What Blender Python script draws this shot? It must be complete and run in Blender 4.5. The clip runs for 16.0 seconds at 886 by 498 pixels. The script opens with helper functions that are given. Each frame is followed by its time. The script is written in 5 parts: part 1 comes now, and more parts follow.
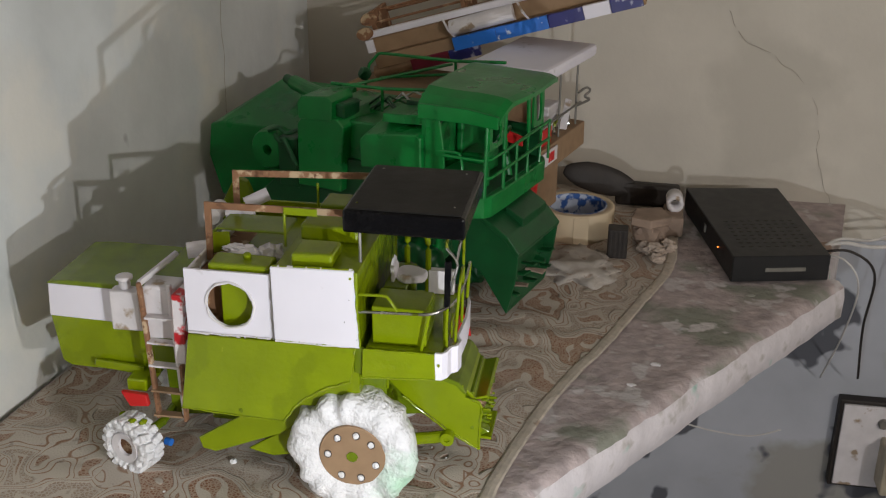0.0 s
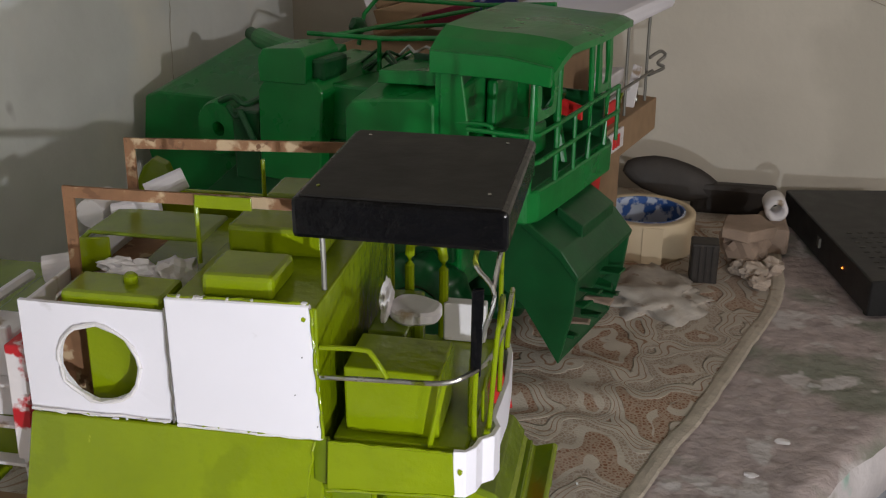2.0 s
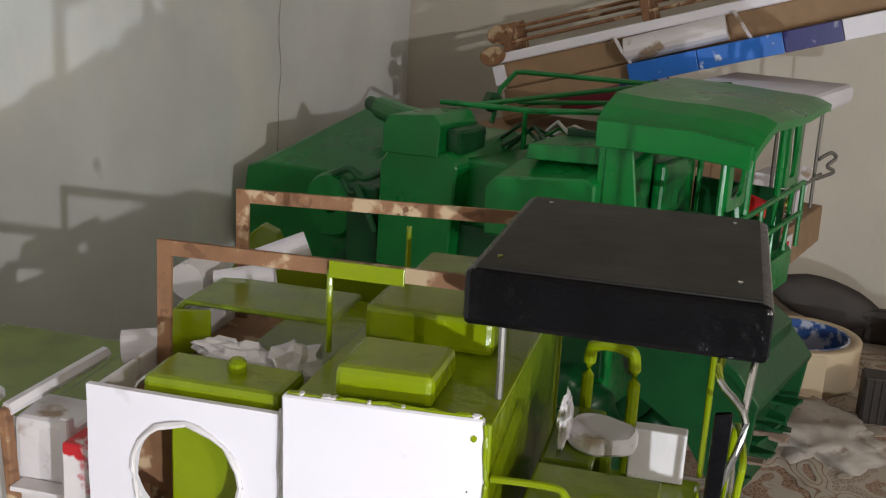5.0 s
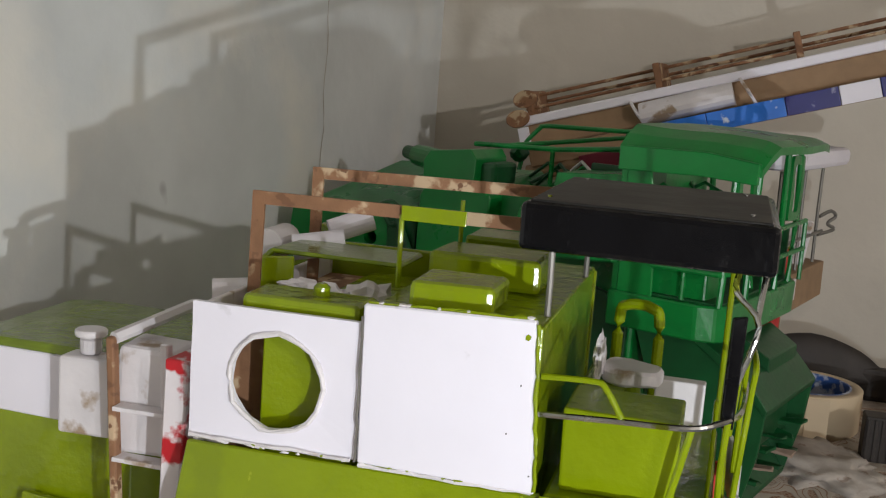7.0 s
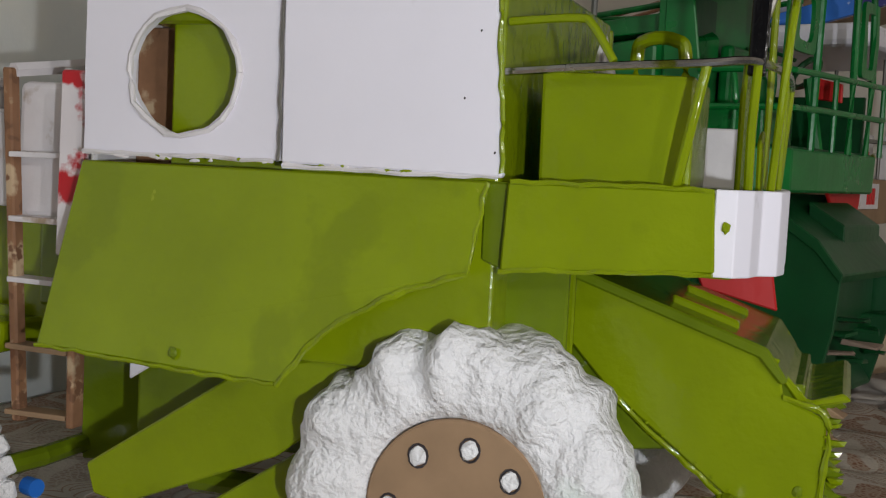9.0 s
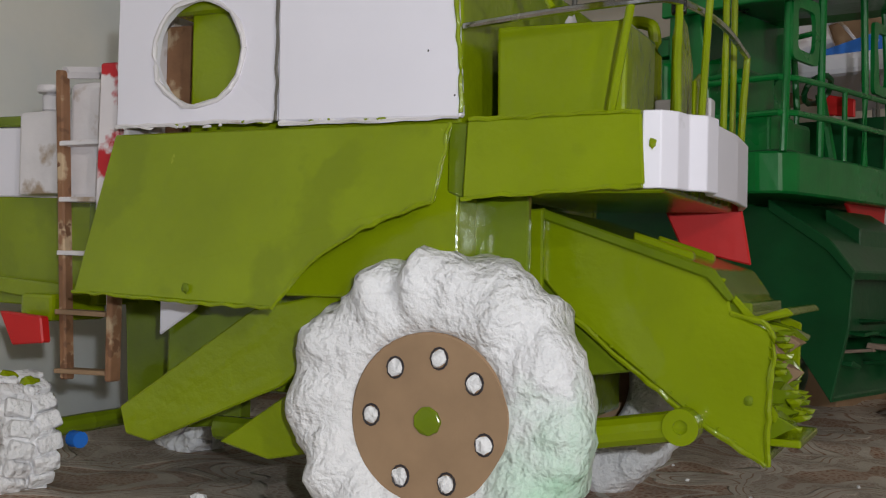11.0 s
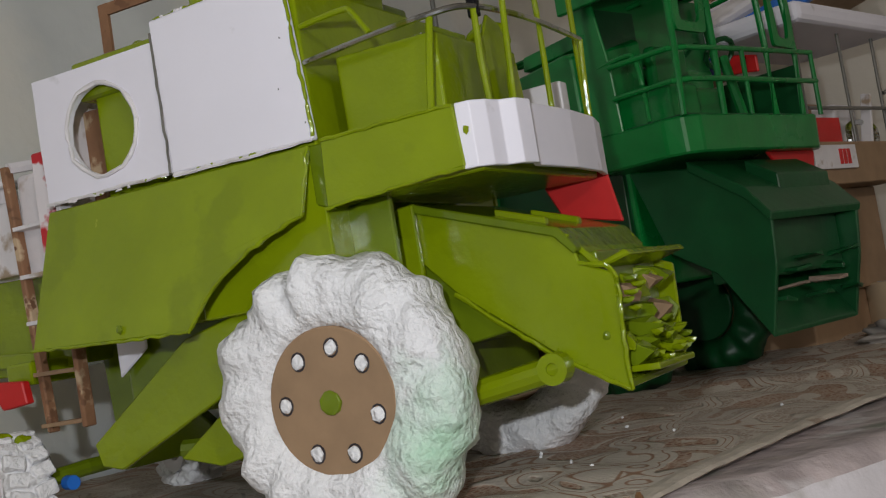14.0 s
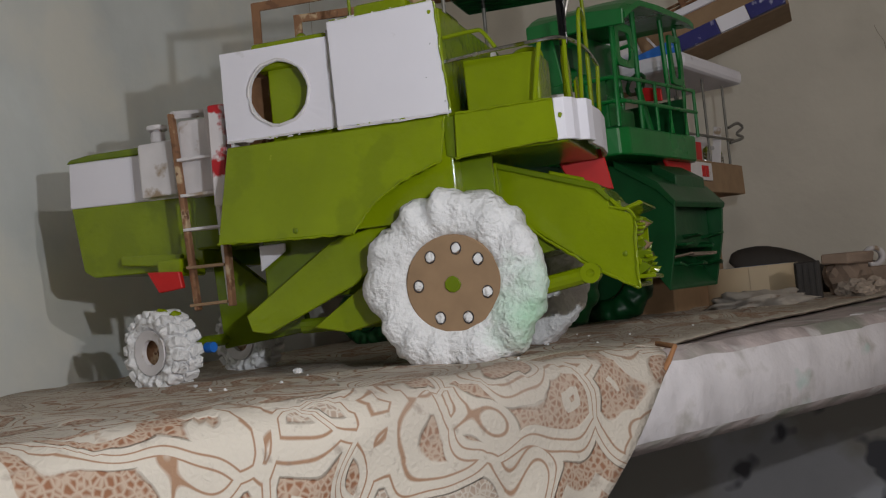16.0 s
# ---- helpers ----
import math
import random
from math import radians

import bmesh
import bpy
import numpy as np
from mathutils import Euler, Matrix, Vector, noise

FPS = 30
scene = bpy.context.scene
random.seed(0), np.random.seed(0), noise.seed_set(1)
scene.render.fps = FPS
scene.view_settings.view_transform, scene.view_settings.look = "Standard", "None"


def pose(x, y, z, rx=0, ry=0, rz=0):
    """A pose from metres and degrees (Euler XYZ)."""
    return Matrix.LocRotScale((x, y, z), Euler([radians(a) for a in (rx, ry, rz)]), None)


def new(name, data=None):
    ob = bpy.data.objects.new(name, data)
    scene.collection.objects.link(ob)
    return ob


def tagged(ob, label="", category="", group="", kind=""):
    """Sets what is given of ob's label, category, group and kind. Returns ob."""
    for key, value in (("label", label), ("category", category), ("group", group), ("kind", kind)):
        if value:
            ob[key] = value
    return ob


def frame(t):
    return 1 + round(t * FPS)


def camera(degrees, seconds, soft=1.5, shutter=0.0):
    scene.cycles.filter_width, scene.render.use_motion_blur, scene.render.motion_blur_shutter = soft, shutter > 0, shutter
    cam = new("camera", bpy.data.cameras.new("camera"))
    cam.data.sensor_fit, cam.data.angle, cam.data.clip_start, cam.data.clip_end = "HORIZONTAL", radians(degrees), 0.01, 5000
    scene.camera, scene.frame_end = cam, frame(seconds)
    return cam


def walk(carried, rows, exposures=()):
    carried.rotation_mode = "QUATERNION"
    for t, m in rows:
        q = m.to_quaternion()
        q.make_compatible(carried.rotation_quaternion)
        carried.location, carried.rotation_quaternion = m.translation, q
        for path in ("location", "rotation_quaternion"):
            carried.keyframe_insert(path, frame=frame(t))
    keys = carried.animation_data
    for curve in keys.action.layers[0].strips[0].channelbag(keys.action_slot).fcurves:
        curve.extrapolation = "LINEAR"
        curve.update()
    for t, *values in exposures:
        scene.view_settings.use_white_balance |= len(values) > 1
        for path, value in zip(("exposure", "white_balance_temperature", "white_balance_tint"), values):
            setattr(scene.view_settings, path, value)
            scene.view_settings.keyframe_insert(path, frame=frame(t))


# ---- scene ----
cam = camera(43.0, 16.0, soft=1.2)
PATH = [
    (0, 0.2313, -0.9448, 0.6903, 67.36, -0.61, 9.37),
    (0.5, 0.2344, -0.9540, 0.6957, 67.47, -0.76, 9.19),
    (1, 0.2209, -0.8861, 0.6573, 67.95, -0.32, 9.32),
    (1.5, 0.1801, -0.6223, 0.5466, 67.99, -0.09, 10.31),
    (2, 0.1600, -0.5223, 0.5088, 68.51, -0.39, 10.34),
    (2.5, 0.1664, -0.5188, 0.5167, 69.52, -0.67, 10.33),
    (3, 0.1748, -0.5214, 0.5288, 70.31, -0.67, 9.99),
    (3.5, 0.1502, -0.4341, 0.4871, 71.92, -0.56, 9.20),
    (4, 0.1022, -0.3227, 0.4283, 74.17, -1.04, 8.10),
    (4.5, 0.0673, -0.2918, 0.4081, 74.62, -2.96, 10.97),
    (5, 0.0703, -0.3876, 0.4387, 74.37, -2.92, 14.64),
    (5.2, 0.0543, -0.4019, 0.4364, 75.71, -3.69, 13.68),
    (7.5, 0.0816, -0.4988, 0.3335, 81.73, -3.90, 15.59),
    (8, 0.0896, -0.4913, 0.2827, 83.39, -3.56, 16.15),
    (8.5, 0.1006, -0.4481, 0.2304, 84.25, -3.20, 17.36),
    (9, 0.1109, -0.3778, 0.1858, 85.60, -2.85, 19.48),
    (11.5, 0.2027, -0.4134, 0.1166, 91.73, -0.05, 26.00),
    (12, 0.2278, -0.4335, 0.1133, 91.98, 2.26, 26.69),
    (12.5, 0.2546, -0.4996, 0.1084, 92.44, 4.45, 25.59),
    (13, 0.2640, -0.4766, 0.0938, 92.87, 6.30, 25.83),
    (13.5, 0.2633, -0.4232, 0.0965, 93.08, 8.42, 27.77),
    (14, 0.2856, -0.4320, 0.0936, 93.19, 9.30, 28.50),
    (14.5, 0.2973, -0.5244, 0.0777, 92.72, 9.38, 28.73),
    (15, 0.3000, -0.6224, 0.0704, 91.60, 10.58, 26.83),
    (15.5, 0.2634, -0.6942, 0.0574, 92.01, 8.99, 22.33),
    (16, 0.2070, -0.7605, 0.0527, 92.46, 5.73, 16.60),
]
walk(cam, [(t, pose(*p)) for t, *p in PATH],
     exposures=[(0.0, 0.40), (1.5, 0.40), (3.0, 0.55), (4.0, 0.62), (5.2, 0.72), (7.5, 0.38), (9.0, -0.10), (11.5, -0.08), (12.5, 0.0), (13.2, 0.0), (14.2, -0.25), (15.0, -0.36), (16.0, -0.40)])

# ---- light: a bulb in the room and the small lamp held beside the camera ----
world = bpy.data.worlds.new("world")
scene.world = world
world.use_nodes = True
world.node_tree.nodes["Background"].inputs[0].default_value = (0.75, 0.82, 1.0, 1)
world.node_tree.nodes["Background"].inputs[1].default_value = 0.06


def lamp(name, where, watts, size, colour):
    data = bpy.data.lights.new(name, "POINT")
    data.energy, data.shadow_soft_size, data.color = watts, size, colour
    ob = new(name, data)
    ob.location = where
    return ob


lamp("room_bulb", (2.23, -2.03, 0.97), 56.0, 0.02, (1.0, 0.965, 0.95))
lamp("hand_lamp", (0.28, -0.50, 0.16), 7.4, 0.006, (0.92, 0.96, 1.0))


# ---- materials ----
def material(name, colour, rough=0.6, metal=0.0, grain=40.0, vary=0.12, bump=0.1, bump_scale=120.0,
             stain=None, stain_scale=8.0, stain_level=0.6, coat=0.0, depth=0.002, stain2=None, level2=0.66, scale2=25.0, edge=0.06):
    m = bpy.data.materials.new(name)
    m.use_nodes = True
    nt = m.node_tree
    n, l = nt.nodes, nt.links
    b = n["Principled BSDF"]
    b.inputs["Roughness"].default_value, b.inputs["Metallic"].default_value = rough, metal
    b.inputs["Coat Weight"].default_value = coat
    co = n.new("ShaderNodeTexCoord")

    def noise_tex(scale, detail=6.0):
        t = n.new("ShaderNodeTexNoise")
        t.inputs["Scale"].default_value, t.inputs["Detail"].default_value = scale, detail
        l.new(co.outputs["Object"], t.inputs["Vector"])
        return t.outputs["Fac"]

    def mixed(fac, a, c2):
        x = n.new("ShaderNodeMix")
        x.data_type = "RGBA"
        l.new(fac, x.inputs[0])
        for sock, v in ((x.inputs[6], a), (x.inputs[7], c2)):
            if isinstance(v, tuple):
                sock.default_value = (*v, 1)
            else:
                l.new(v, sock)
        return x.outputs[2]

    def ramp(fac, lo, hi):
        r = n.new("ShaderNodeMapRange")
        r.inputs[1].default_value, r.inputs[2].default_value = lo, hi
        l.new(fac, r.inputs[0])
        return r.outputs[0]

    dark = tuple(c * (1 - vary) for c in colour)
    light = tuple(min(1, c * (1 + vary)) for c in colour)
    col = mixed(ramp(noise_tex(grain), 0.3, 0.7), dark, light)
    if stain:
        col = mixed(ramp(noise_tex(stain_scale), stain_level, stain_level + edge), col, stain)
    if stain2:
        col = mixed(ramp(noise_tex(scale2, 3.0), level2, level2 + edge * 0.5), col, stain2)
    l.new(col, b.inputs["Base Color"])
    rr = n.new("ShaderNodeMapRange")
    rr.inputs[3].default_value, rr.inputs[4].default_value = max(0.02, rough - 0.12), min(1, rough + 0.12)
    l.new(noise_tex(grain * 0.6), rr.inputs[0])
    l.new(rr.outputs[0], b.inputs["Roughness"])
    if bump:
        bp = n.new("ShaderNodeBump")
        bp.inputs["Strength"].default_value, bp.inputs["Distance"].default_value = bump, depth
        l.new(noise_tex(bump_scale), bp.inputs["Height"])
        l.new(bp.outputs[0], b.inputs["Normal"])
    return m


LIME = material("lime_enamel", (0.215, 0.285, 0.003), 0.15, grain=22, vary=0.10, bump=0.35, bump_scale=110, stain=(0.190, 0.252, 0.003), stain_scale=26, stain_level=0.56, stain2=(0.30, 0.36, 0.02), level2=0.74, scale2=190)
# darker lime: under the body and in recesses it paints in the shade
LIME_DARK = material("darker_lime_enamel", (0.14, 0.20, 0.006), 0.18, grain=30, vary=0.2, bump=0.2, bump_scale=120)
GREEN = material("green_enamel", (0.004, 0.18, 0.032), 0.30, grain=30, vary=0.15, bump=0.12, bump_scale=140)
# darker copy of the green; low and recessed parts get their shade from it
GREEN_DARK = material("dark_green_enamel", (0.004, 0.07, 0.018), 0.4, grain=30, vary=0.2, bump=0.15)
WHITE = material("white_card", (0.82, 0.80, 0.88), 0.55, grain=14, vary=0.03, bump=0.08, bump_scale=90, stain=(0.62, 0.60, 0.64), stain_scale=30, stain_level=0.66)
WORN_WHITE = material("worn_white_paint", (0.72, 0.69, 0.71), 0.5, grain=40, vary=0.08, bump=0.3, bump_scale=80, stain=(0.36, 0.27, 0.19), stain_scale=34, stain_level=0.60)
RED_WHITE = material("red_and_white_print", (0.75, 0.70, 0.72), 0.5, grain=40, vary=0.05, stain=(0.50, 0.012, 0.02), stain_scale=58, stain_level=0.50)
RED = material("red_paper", (0.55, 0.012, 0.012), 0.5, vary=0.08)
FOAM = material("white_foam", (0.86, 0.86, 0.88), 0.8, grain=60, vary=0.05, bump=1.0, bump_scale=210, depth=0.0040)


def splashed_foam():
    """Foam with a splash of thin green paint on the fore lower part."""
    m = material("splashed_foam", (0.86, 0.86, 0.88), 0.8, grain=60, vary=0.05, bump=1.0, bump_scale=210, depth=0.0040)
    nt = m.node_tree
    n, l = nt.nodes, nt.links
    b = n["Principled BSDF"]
    old = b.inputs["Base Color"].links[0].from_socket
    co = n.new("ShaderNodeTexCoord")
    gap = n.new("ShaderNodeVectorMath")
    gap.operation = "DISTANCE"
    gap.inputs[1].default_value = (0.052, -0.006, 0.036)
    l.new(co.outputs["Object"], gap.inputs[0])
    ns = n.new("ShaderNodeTexNoise")
    ns.inputs["Scale"].default_value, ns.inputs["Detail"].default_value = 70.0, 6.0
    l.new(co.outputs["Object"], ns.inputs["Vector"])
    ma = n.new("ShaderNodeMath")
    ma.operation = "MULTIPLY_ADD"
    ma.inputs[1].default_value = 0.05
    l.new(ns.outputs["Fac"], ma.inputs[0])
    l.new(gap.outputs["Value"], ma.inputs[2])
    rg = n.new("ShaderNodeMapRange")
    rg.inputs[1].default_value, rg.inputs[2].default_value, rg.inputs[3].default_value, rg.inputs[4].default_value = 0.030, 0.072, 0.85, 0.0
    l.new(ma.outputs[0], rg.inputs[0])
    mx = n.new("ShaderNodeMix")
    mx.data_type = "RGBA"
    mx.inputs[7].default_value = (0.42, 0.72, 0.50, 1)
    l.new(rg.outputs[0], mx.inputs[0])
    l.new(old, mx.inputs[6])
    l.new(mx.outputs[2], b.inputs["Base Color"])
    return m


FOAM_SPLASHED = splashed_foam()
CARD = material("brown_cardboard", (0.31, 0.20, 0.115), 0.8, grain=60, vary=0.1, bump=0.12, bump_scale=60)
CARD_WORN = material("peeling_cardboard", (0.26, 0.13, 0.065), 0.75, grain=60, vary=0.2, bump=0.4, stain=(0.52, 0.38, 0.24), stain_scale=60, stain_level=0.54, stain2=(0.17, 0.08, 0.04), level2=0.58, scale2=90)
BLACK = material("black_gloss_paint", (0.004, 0.004, 0.005), 0.12, grain=40, vary=0.2, bump=0.45, bump_scale=90)
BLACK_TOP = material("scuffed_black_paint", (0.013, 0.012, 0.011), 0.5, grain=50, vary=0.25, bump=0.25, bump_scale=70)
PLASTIC = material("black_plastic", (0.008, 0.008, 0.009), 0.45, grain=80, vary=0.15, bump=0.15, bump_scale=400)
for m in (BLACK, BLACK_TOP):
    m.node_tree.nodes["Principled BSDF"].inputs["Specular IOR Level"].default_value = 0.28
STEEL = material("bright_wire", (0.55, 0.55, 0.54), 0.25, metal=1.0, grain=60, vary=0.1, stain=(0.30, 0.36, 0.05), stain_scale=50, stain_level=0.55)
GREY = material("grey_wire", (0.20, 0.19, 0.17), 0.5, metal=0.4)
WALL = material("limewashed_wall", (0.62, 0.58, 0.51), 0.9, grain=8, vary=0.06, bump=0.5, bump_scale=24, depth=0.004, stain=(0.55, 0.515, 0.45), stain_scale=2.5, stain_level=0.52, stain2=(0.30, 0.28, 0.27), level2=0.735, scale2=9)
WALL_LEFT = material("bluish_limewash", (0.67, 0.70, 0.70), 0.9, grain=9, vary=0.09, bump=0.5, bump_scale=26, depth=0.004, stain=(0.77, 0.76, 0.71), stain_scale=4, stain_level=0.50, edge=0.12, stain2=(0.22, 0.21, 0.22), level2=0.735, scale2=9)
# for the unseen walls and ceiling: dark, so less light bounces back
WALL_DIM = material("low_bounce_plaster", (0.42, 0.385, 0.335), 0.9, grain=6, vary=0.1, bump=0.35, bump_scale=14)
CONCRETE = material("worn_concrete", (0.44, 0.37, 0.365), 0.9, grain=45, vary=0.22, bump=1.0, bump_scale=60, depth=0.004, stain=(0.26, 0.265, 0.22), stain_scale=9, stain_level=0.52, stain2=(0.56, 0.52, 0.52), level2=0.58, scale2=20, edge=0.10)
FLOOR = material("dusty_floor", (0.22, 0.22, 0.23), 0.9, grain=8, vary=0.2)
TAPE = material("masking_tape", (0.62, 0.50, 0.34), 0.55, grain=20, vary=0.04, bump=0.05)
BLUE_PRINT = material("blue_printed_core", (0.50, 0.56, 0.68), 0.45, grain=20, stain=(0.03, 0.10, 0.34), stain_scale=55, stain_level=0.46)
BLUE = material("blue_label", (0.02, 0.16, 0.62), 0.4, stain=(0.55, 0.62, 0.75), stain_scale=55, stain_level=0.60)
NAVY = material("navy_label", (0.02, 0.02, 0.16), 0.4, stain=(0.45, 0.45, 0.6), stain_scale=45, stain_level=0.6)
MAROON = material("maroon_label", (0.16, 0.01, 0.03), 0.4, stain=(0.5, 0.4, 0.45), stain_scale=45, stain_level=0.6)
RUBBER = material("dark_rubber", (0.025, 0.019, 0.016), 0.6, vary=0.25, bump=0.3)
CLAY = material("dusty_clay", (0.30, 0.22, 0.17), 0.85, grain=30, vary=0.2, bump=0.5)
CABLE_WHITE = material("white_cable", (0.6, 0.58, 0.56), 0.5)
INK = material("ink", (0.03, 0.025, 0.03), 0.5)
CRACK = material("crack_shadow", (0.36, 0.31, 0.25), 0.95)


def cloth_material():
    """Lace: cream scroll bands with thin brown outlines round fields of rust-brown net, dusty in places."""
    m = bpy.data.materials.new("lace_tablecloth")
    m.use_nodes = True
    nt = m.node_tree
    n, l = nt.nodes, nt.links
    b = n["Principled BSDF"]
    b.inputs["Roughness"].default_value = 0.88
    co = n.new("ShaderNodeTexCoord")

    def blend(fac, low, high):
        x = n.new("ShaderNodeMix")
        x.data_type = "RGBA"
        l.new(fac, x.inputs[0])
        for sock, v in ((x.inputs[6], low), (x.inputs[7], high)):
            if isinstance(v, tuple):
                sock.default_value = (*v, 1)
            else:
                l.new(v, sock)
        return x.outputs[2]

    def span(fac, lo, hi, top=1.0):
        r = n.new("ShaderNodeMapRange")
        r.inputs[1].default_value, r.inputs[2].default_value, r.inputs[4].default_value = lo, hi, top
        l.new(fac, r.inputs[0])
        return r.outputs[0]

    warp = n.new("ShaderNodeTexNoise")
    warp.inputs["Scale"].default_value, warp.inputs["Detail"].default_value = 13.0, 1.0
    l.new(co.outputs["Object"], warp.inputs["Vector"])
    bent = n.new("ShaderNodeVectorMath")
    bent.operation = "MULTIPLY_ADD"
    bent.inputs[1].default_value = (0.20, 0.20, 0.10)
    l.new(warp.outputs["Color"], bent.inputs[0])
    l.new(co.outputs["Object"], bent.inputs[2])
    cells = n.new("ShaderNodeTexVoronoi")
    cells.feature = "DISTANCE_TO_EDGE"
    cells.inputs["Scale"].default_value = 11.5
    l.new(bent.outputs[0], cells.inputs["Vector"])
    kinds = n.new("ShaderNodeTexVoronoi")
    kinds.inputs["Scale"].default_value = 11.5
    l.new(bent.outputs[0], kinds.inputs["Vector"])
    d = cells.outputs["Distance"]
    net = n.new("ShaderNodeTexVoronoi")
    net.feature = "DISTANCE_TO_EDGE"
    net.inputs["Scale"].default_value = 260.0
    l.new(co.outputs["Object"], net.inputs["Vector"])
    rust = blend(span(net.outputs["Distance"], 0.05, 0.30), (0.44, 0.33, 0.25), (0.26, 0.115, 0.06))
    plain = blend(span(net.outputs["Distance"], 0.0, 0.22), (0.54, 0.48, 0.41), (0.36, 0.27, 0.21))
    sep = n.new("ShaderNodeSeparateColor")
    l.new(kinds.outputs["Color"], sep.inputs[0])
    field = blend(span(sep.outputs[0], 0.60, 0.64), rust, plain)
    cream = (0.55, 0.49, 0.42)
    col = blend(span(d, 0.030, 0.038), cream, (0.31, 0.18, 0.11))
    col = blend(span(d, 0.046, 0.054), col, cream)
    col = blend(span(d, 0.115, 0.125), col, field)
    col = blend(span(d, 0.255, 0.265), col, cream)
    col = blend(span(d, 0.340, 0.350), col, rust)
    dust = n.new("ShaderNodeTexNoise")
    dust.inputs["Scale"].default_value = 4.5
    l.new(co.outputs["Object"], dust.inputs["Vector"])
    col = blend(span(dust.outputs["Fac"], 0.46, 0.68, 0.55), col, (0.31, 0.265, 0.23))
    speck = n.new("ShaderNodeTexNoise")
    speck.inputs["Scale"].default_value, speck.inputs["Detail"].default_value = 90.0, 4.0
    l.new(co.outputs["Object"], speck.inputs["Vector"])
    col = blend(span(speck.outputs["Fac"], 0.62, 0.72, 0.5), col, (0.20, 0.15, 0.12))
    l.new(col, b.inputs["Base Color"])
    high = n.new("ShaderNodeMath")
    high.operation = "MULTIPLY_ADD"
    high.inputs[1].default_value = -0.5
    l.new(net.outputs["Distance"], high.inputs[0])
    l.new(span(d, 0.13, 0.11), high.inputs[2])
    bp = n.new("ShaderNodeBump")
    bp.inputs["Strength"].default_value, bp.inputs["Distance"].default_value = 0.7, 0.0022
    l.new(high.outputs[0], bp.inputs["Height"])
    l.new(bp.outputs[0], b.inputs["Normal"])
    return m


CLOTH = cloth_material()


# ---- builders ----
def thing(name, label, category, group="", kind=""):
    return tagged(new(name), label, category, group, kind)


def part(name, bm, mat, parent=None, label=""):
    me = bpy.data.meshes.new(name)
    bm.normal_update()
    bm.to_mesh(me)
    bm.free()
    me.materials.append(mat)
    ob = new(name, me)
    ob.parent = parent
    return tagged(ob, label)


def solo(name, bm, mat, label, category, group="", kind="", smooth=False):
    ob = part(name, bm, mat)
    if smooth:
        shade(ob)
    return tagged(ob, label, category, group, kind)


def shade(ob):
    ob.data.polygons.foreach_set("use_smooth", [True] * len(ob.data.polygons))
    return ob


def bx(x0, x1, y0, y1, z0, z1, bevel=0.0012):
    bm = bmesh.new()
    bmesh.ops.create_cube(bm, size=1.0)
    for v in bm.verts:
        v.co = Vector(((x0 + x1) / 2 + v.co.x * (x1 - x0), (y0 + y1) / 2 + v.co.y * (y1 - y0), (z0 + z1) / 2 + v.co.z * (z1 - z0)))
    if bevel:
        bmesh.ops.bevel(bm, geom=bm.edges[:], offset=min(bevel, 0.3 * min(abs(x1 - x0), abs(y1 - y0), abs(z1 - z0))), segments=2, profile=0.5, affect="EDGES")
    return bm


def prism(poly, a0, a1, axis="y", bevel=0.0008):
    """A polygon in the other two axes, drawn out along one axis."""
    def at(p, a):
        return {"y": (p[0], a, p[1]), "z": (p[0], p[1], a), "x": (a, p[0], p[1])}[axis]
    bm = bmesh.new()
    lo = [bm.verts.new(at(p, a0)) for p in poly]
    hi = [bm.verts.new(at(p, a1)) for p in poly]
    bm.faces.new(lo)
    bm.faces.new(hi[::-1])
    for i in range(len(poly)):
        j = (i + 1) % len(poly)
        bm.faces.new((lo[j], lo[i], hi[i], hi[j]))
    bmesh.ops.recalc_face_normals(bm, faces=bm.faces[:])
    if bevel:
        bmesh.ops.bevel(bm, geom=bm.edges[:], offset=bevel, segments=1, affect="EDGES")
    return bm


def tube(pts, r, n=8, flat=1.0):
    bm = bmesh.new()
    pts = [Vector(p) for p in pts]
    rings = []
    for i, p in enumerate(pts):
        d = (pts[min(i + 1, len(pts) - 1)] - pts[max(i - 1, 0)]).normalized()
        side = d.cross(Vector((0, 0, 1)))
        side = side.normalized() if side.length > 0.05 else Vector((0, 1, 0))
        up = side.cross(d).normalized()
        rings.append([bm.verts.new(p + r * (math.cos(2 * math.pi * k / n) * side + flat * math.sin(2 * math.pi * k / n) * up)) for k in range(n)])
    for a, c in zip(rings, rings[1:]):
        for k in range(n):
            bm.faces.new((a[k], a[(k + 1) % n], c[(k + 1) % n], c[k]))
    bm.faces.new(rings[0][::-1])
    bm.faces.new(rings[-1])
    return bm


def smooth_line(pts, steps=8):
    pts = [Vector(p) for p in pts]
    out = []
    for i in range(len(pts) - 1):
        p0, p1, p2, p3 = pts[max(i - 1, 0)], pts[i], pts[i + 1], pts[min(i + 2, len(pts) - 1)]
        for s in range(steps):
            u = s / steps
            out.append(0.5 * (2 * p1 + (p2 - p0) * u + (2 * p0 - 5 * p1 + 4 * p2 - p3) * u * u + (3 * p1 - p0 - 3 * p2 + p3) * u ** 3))
    return out + [pts[-1]]


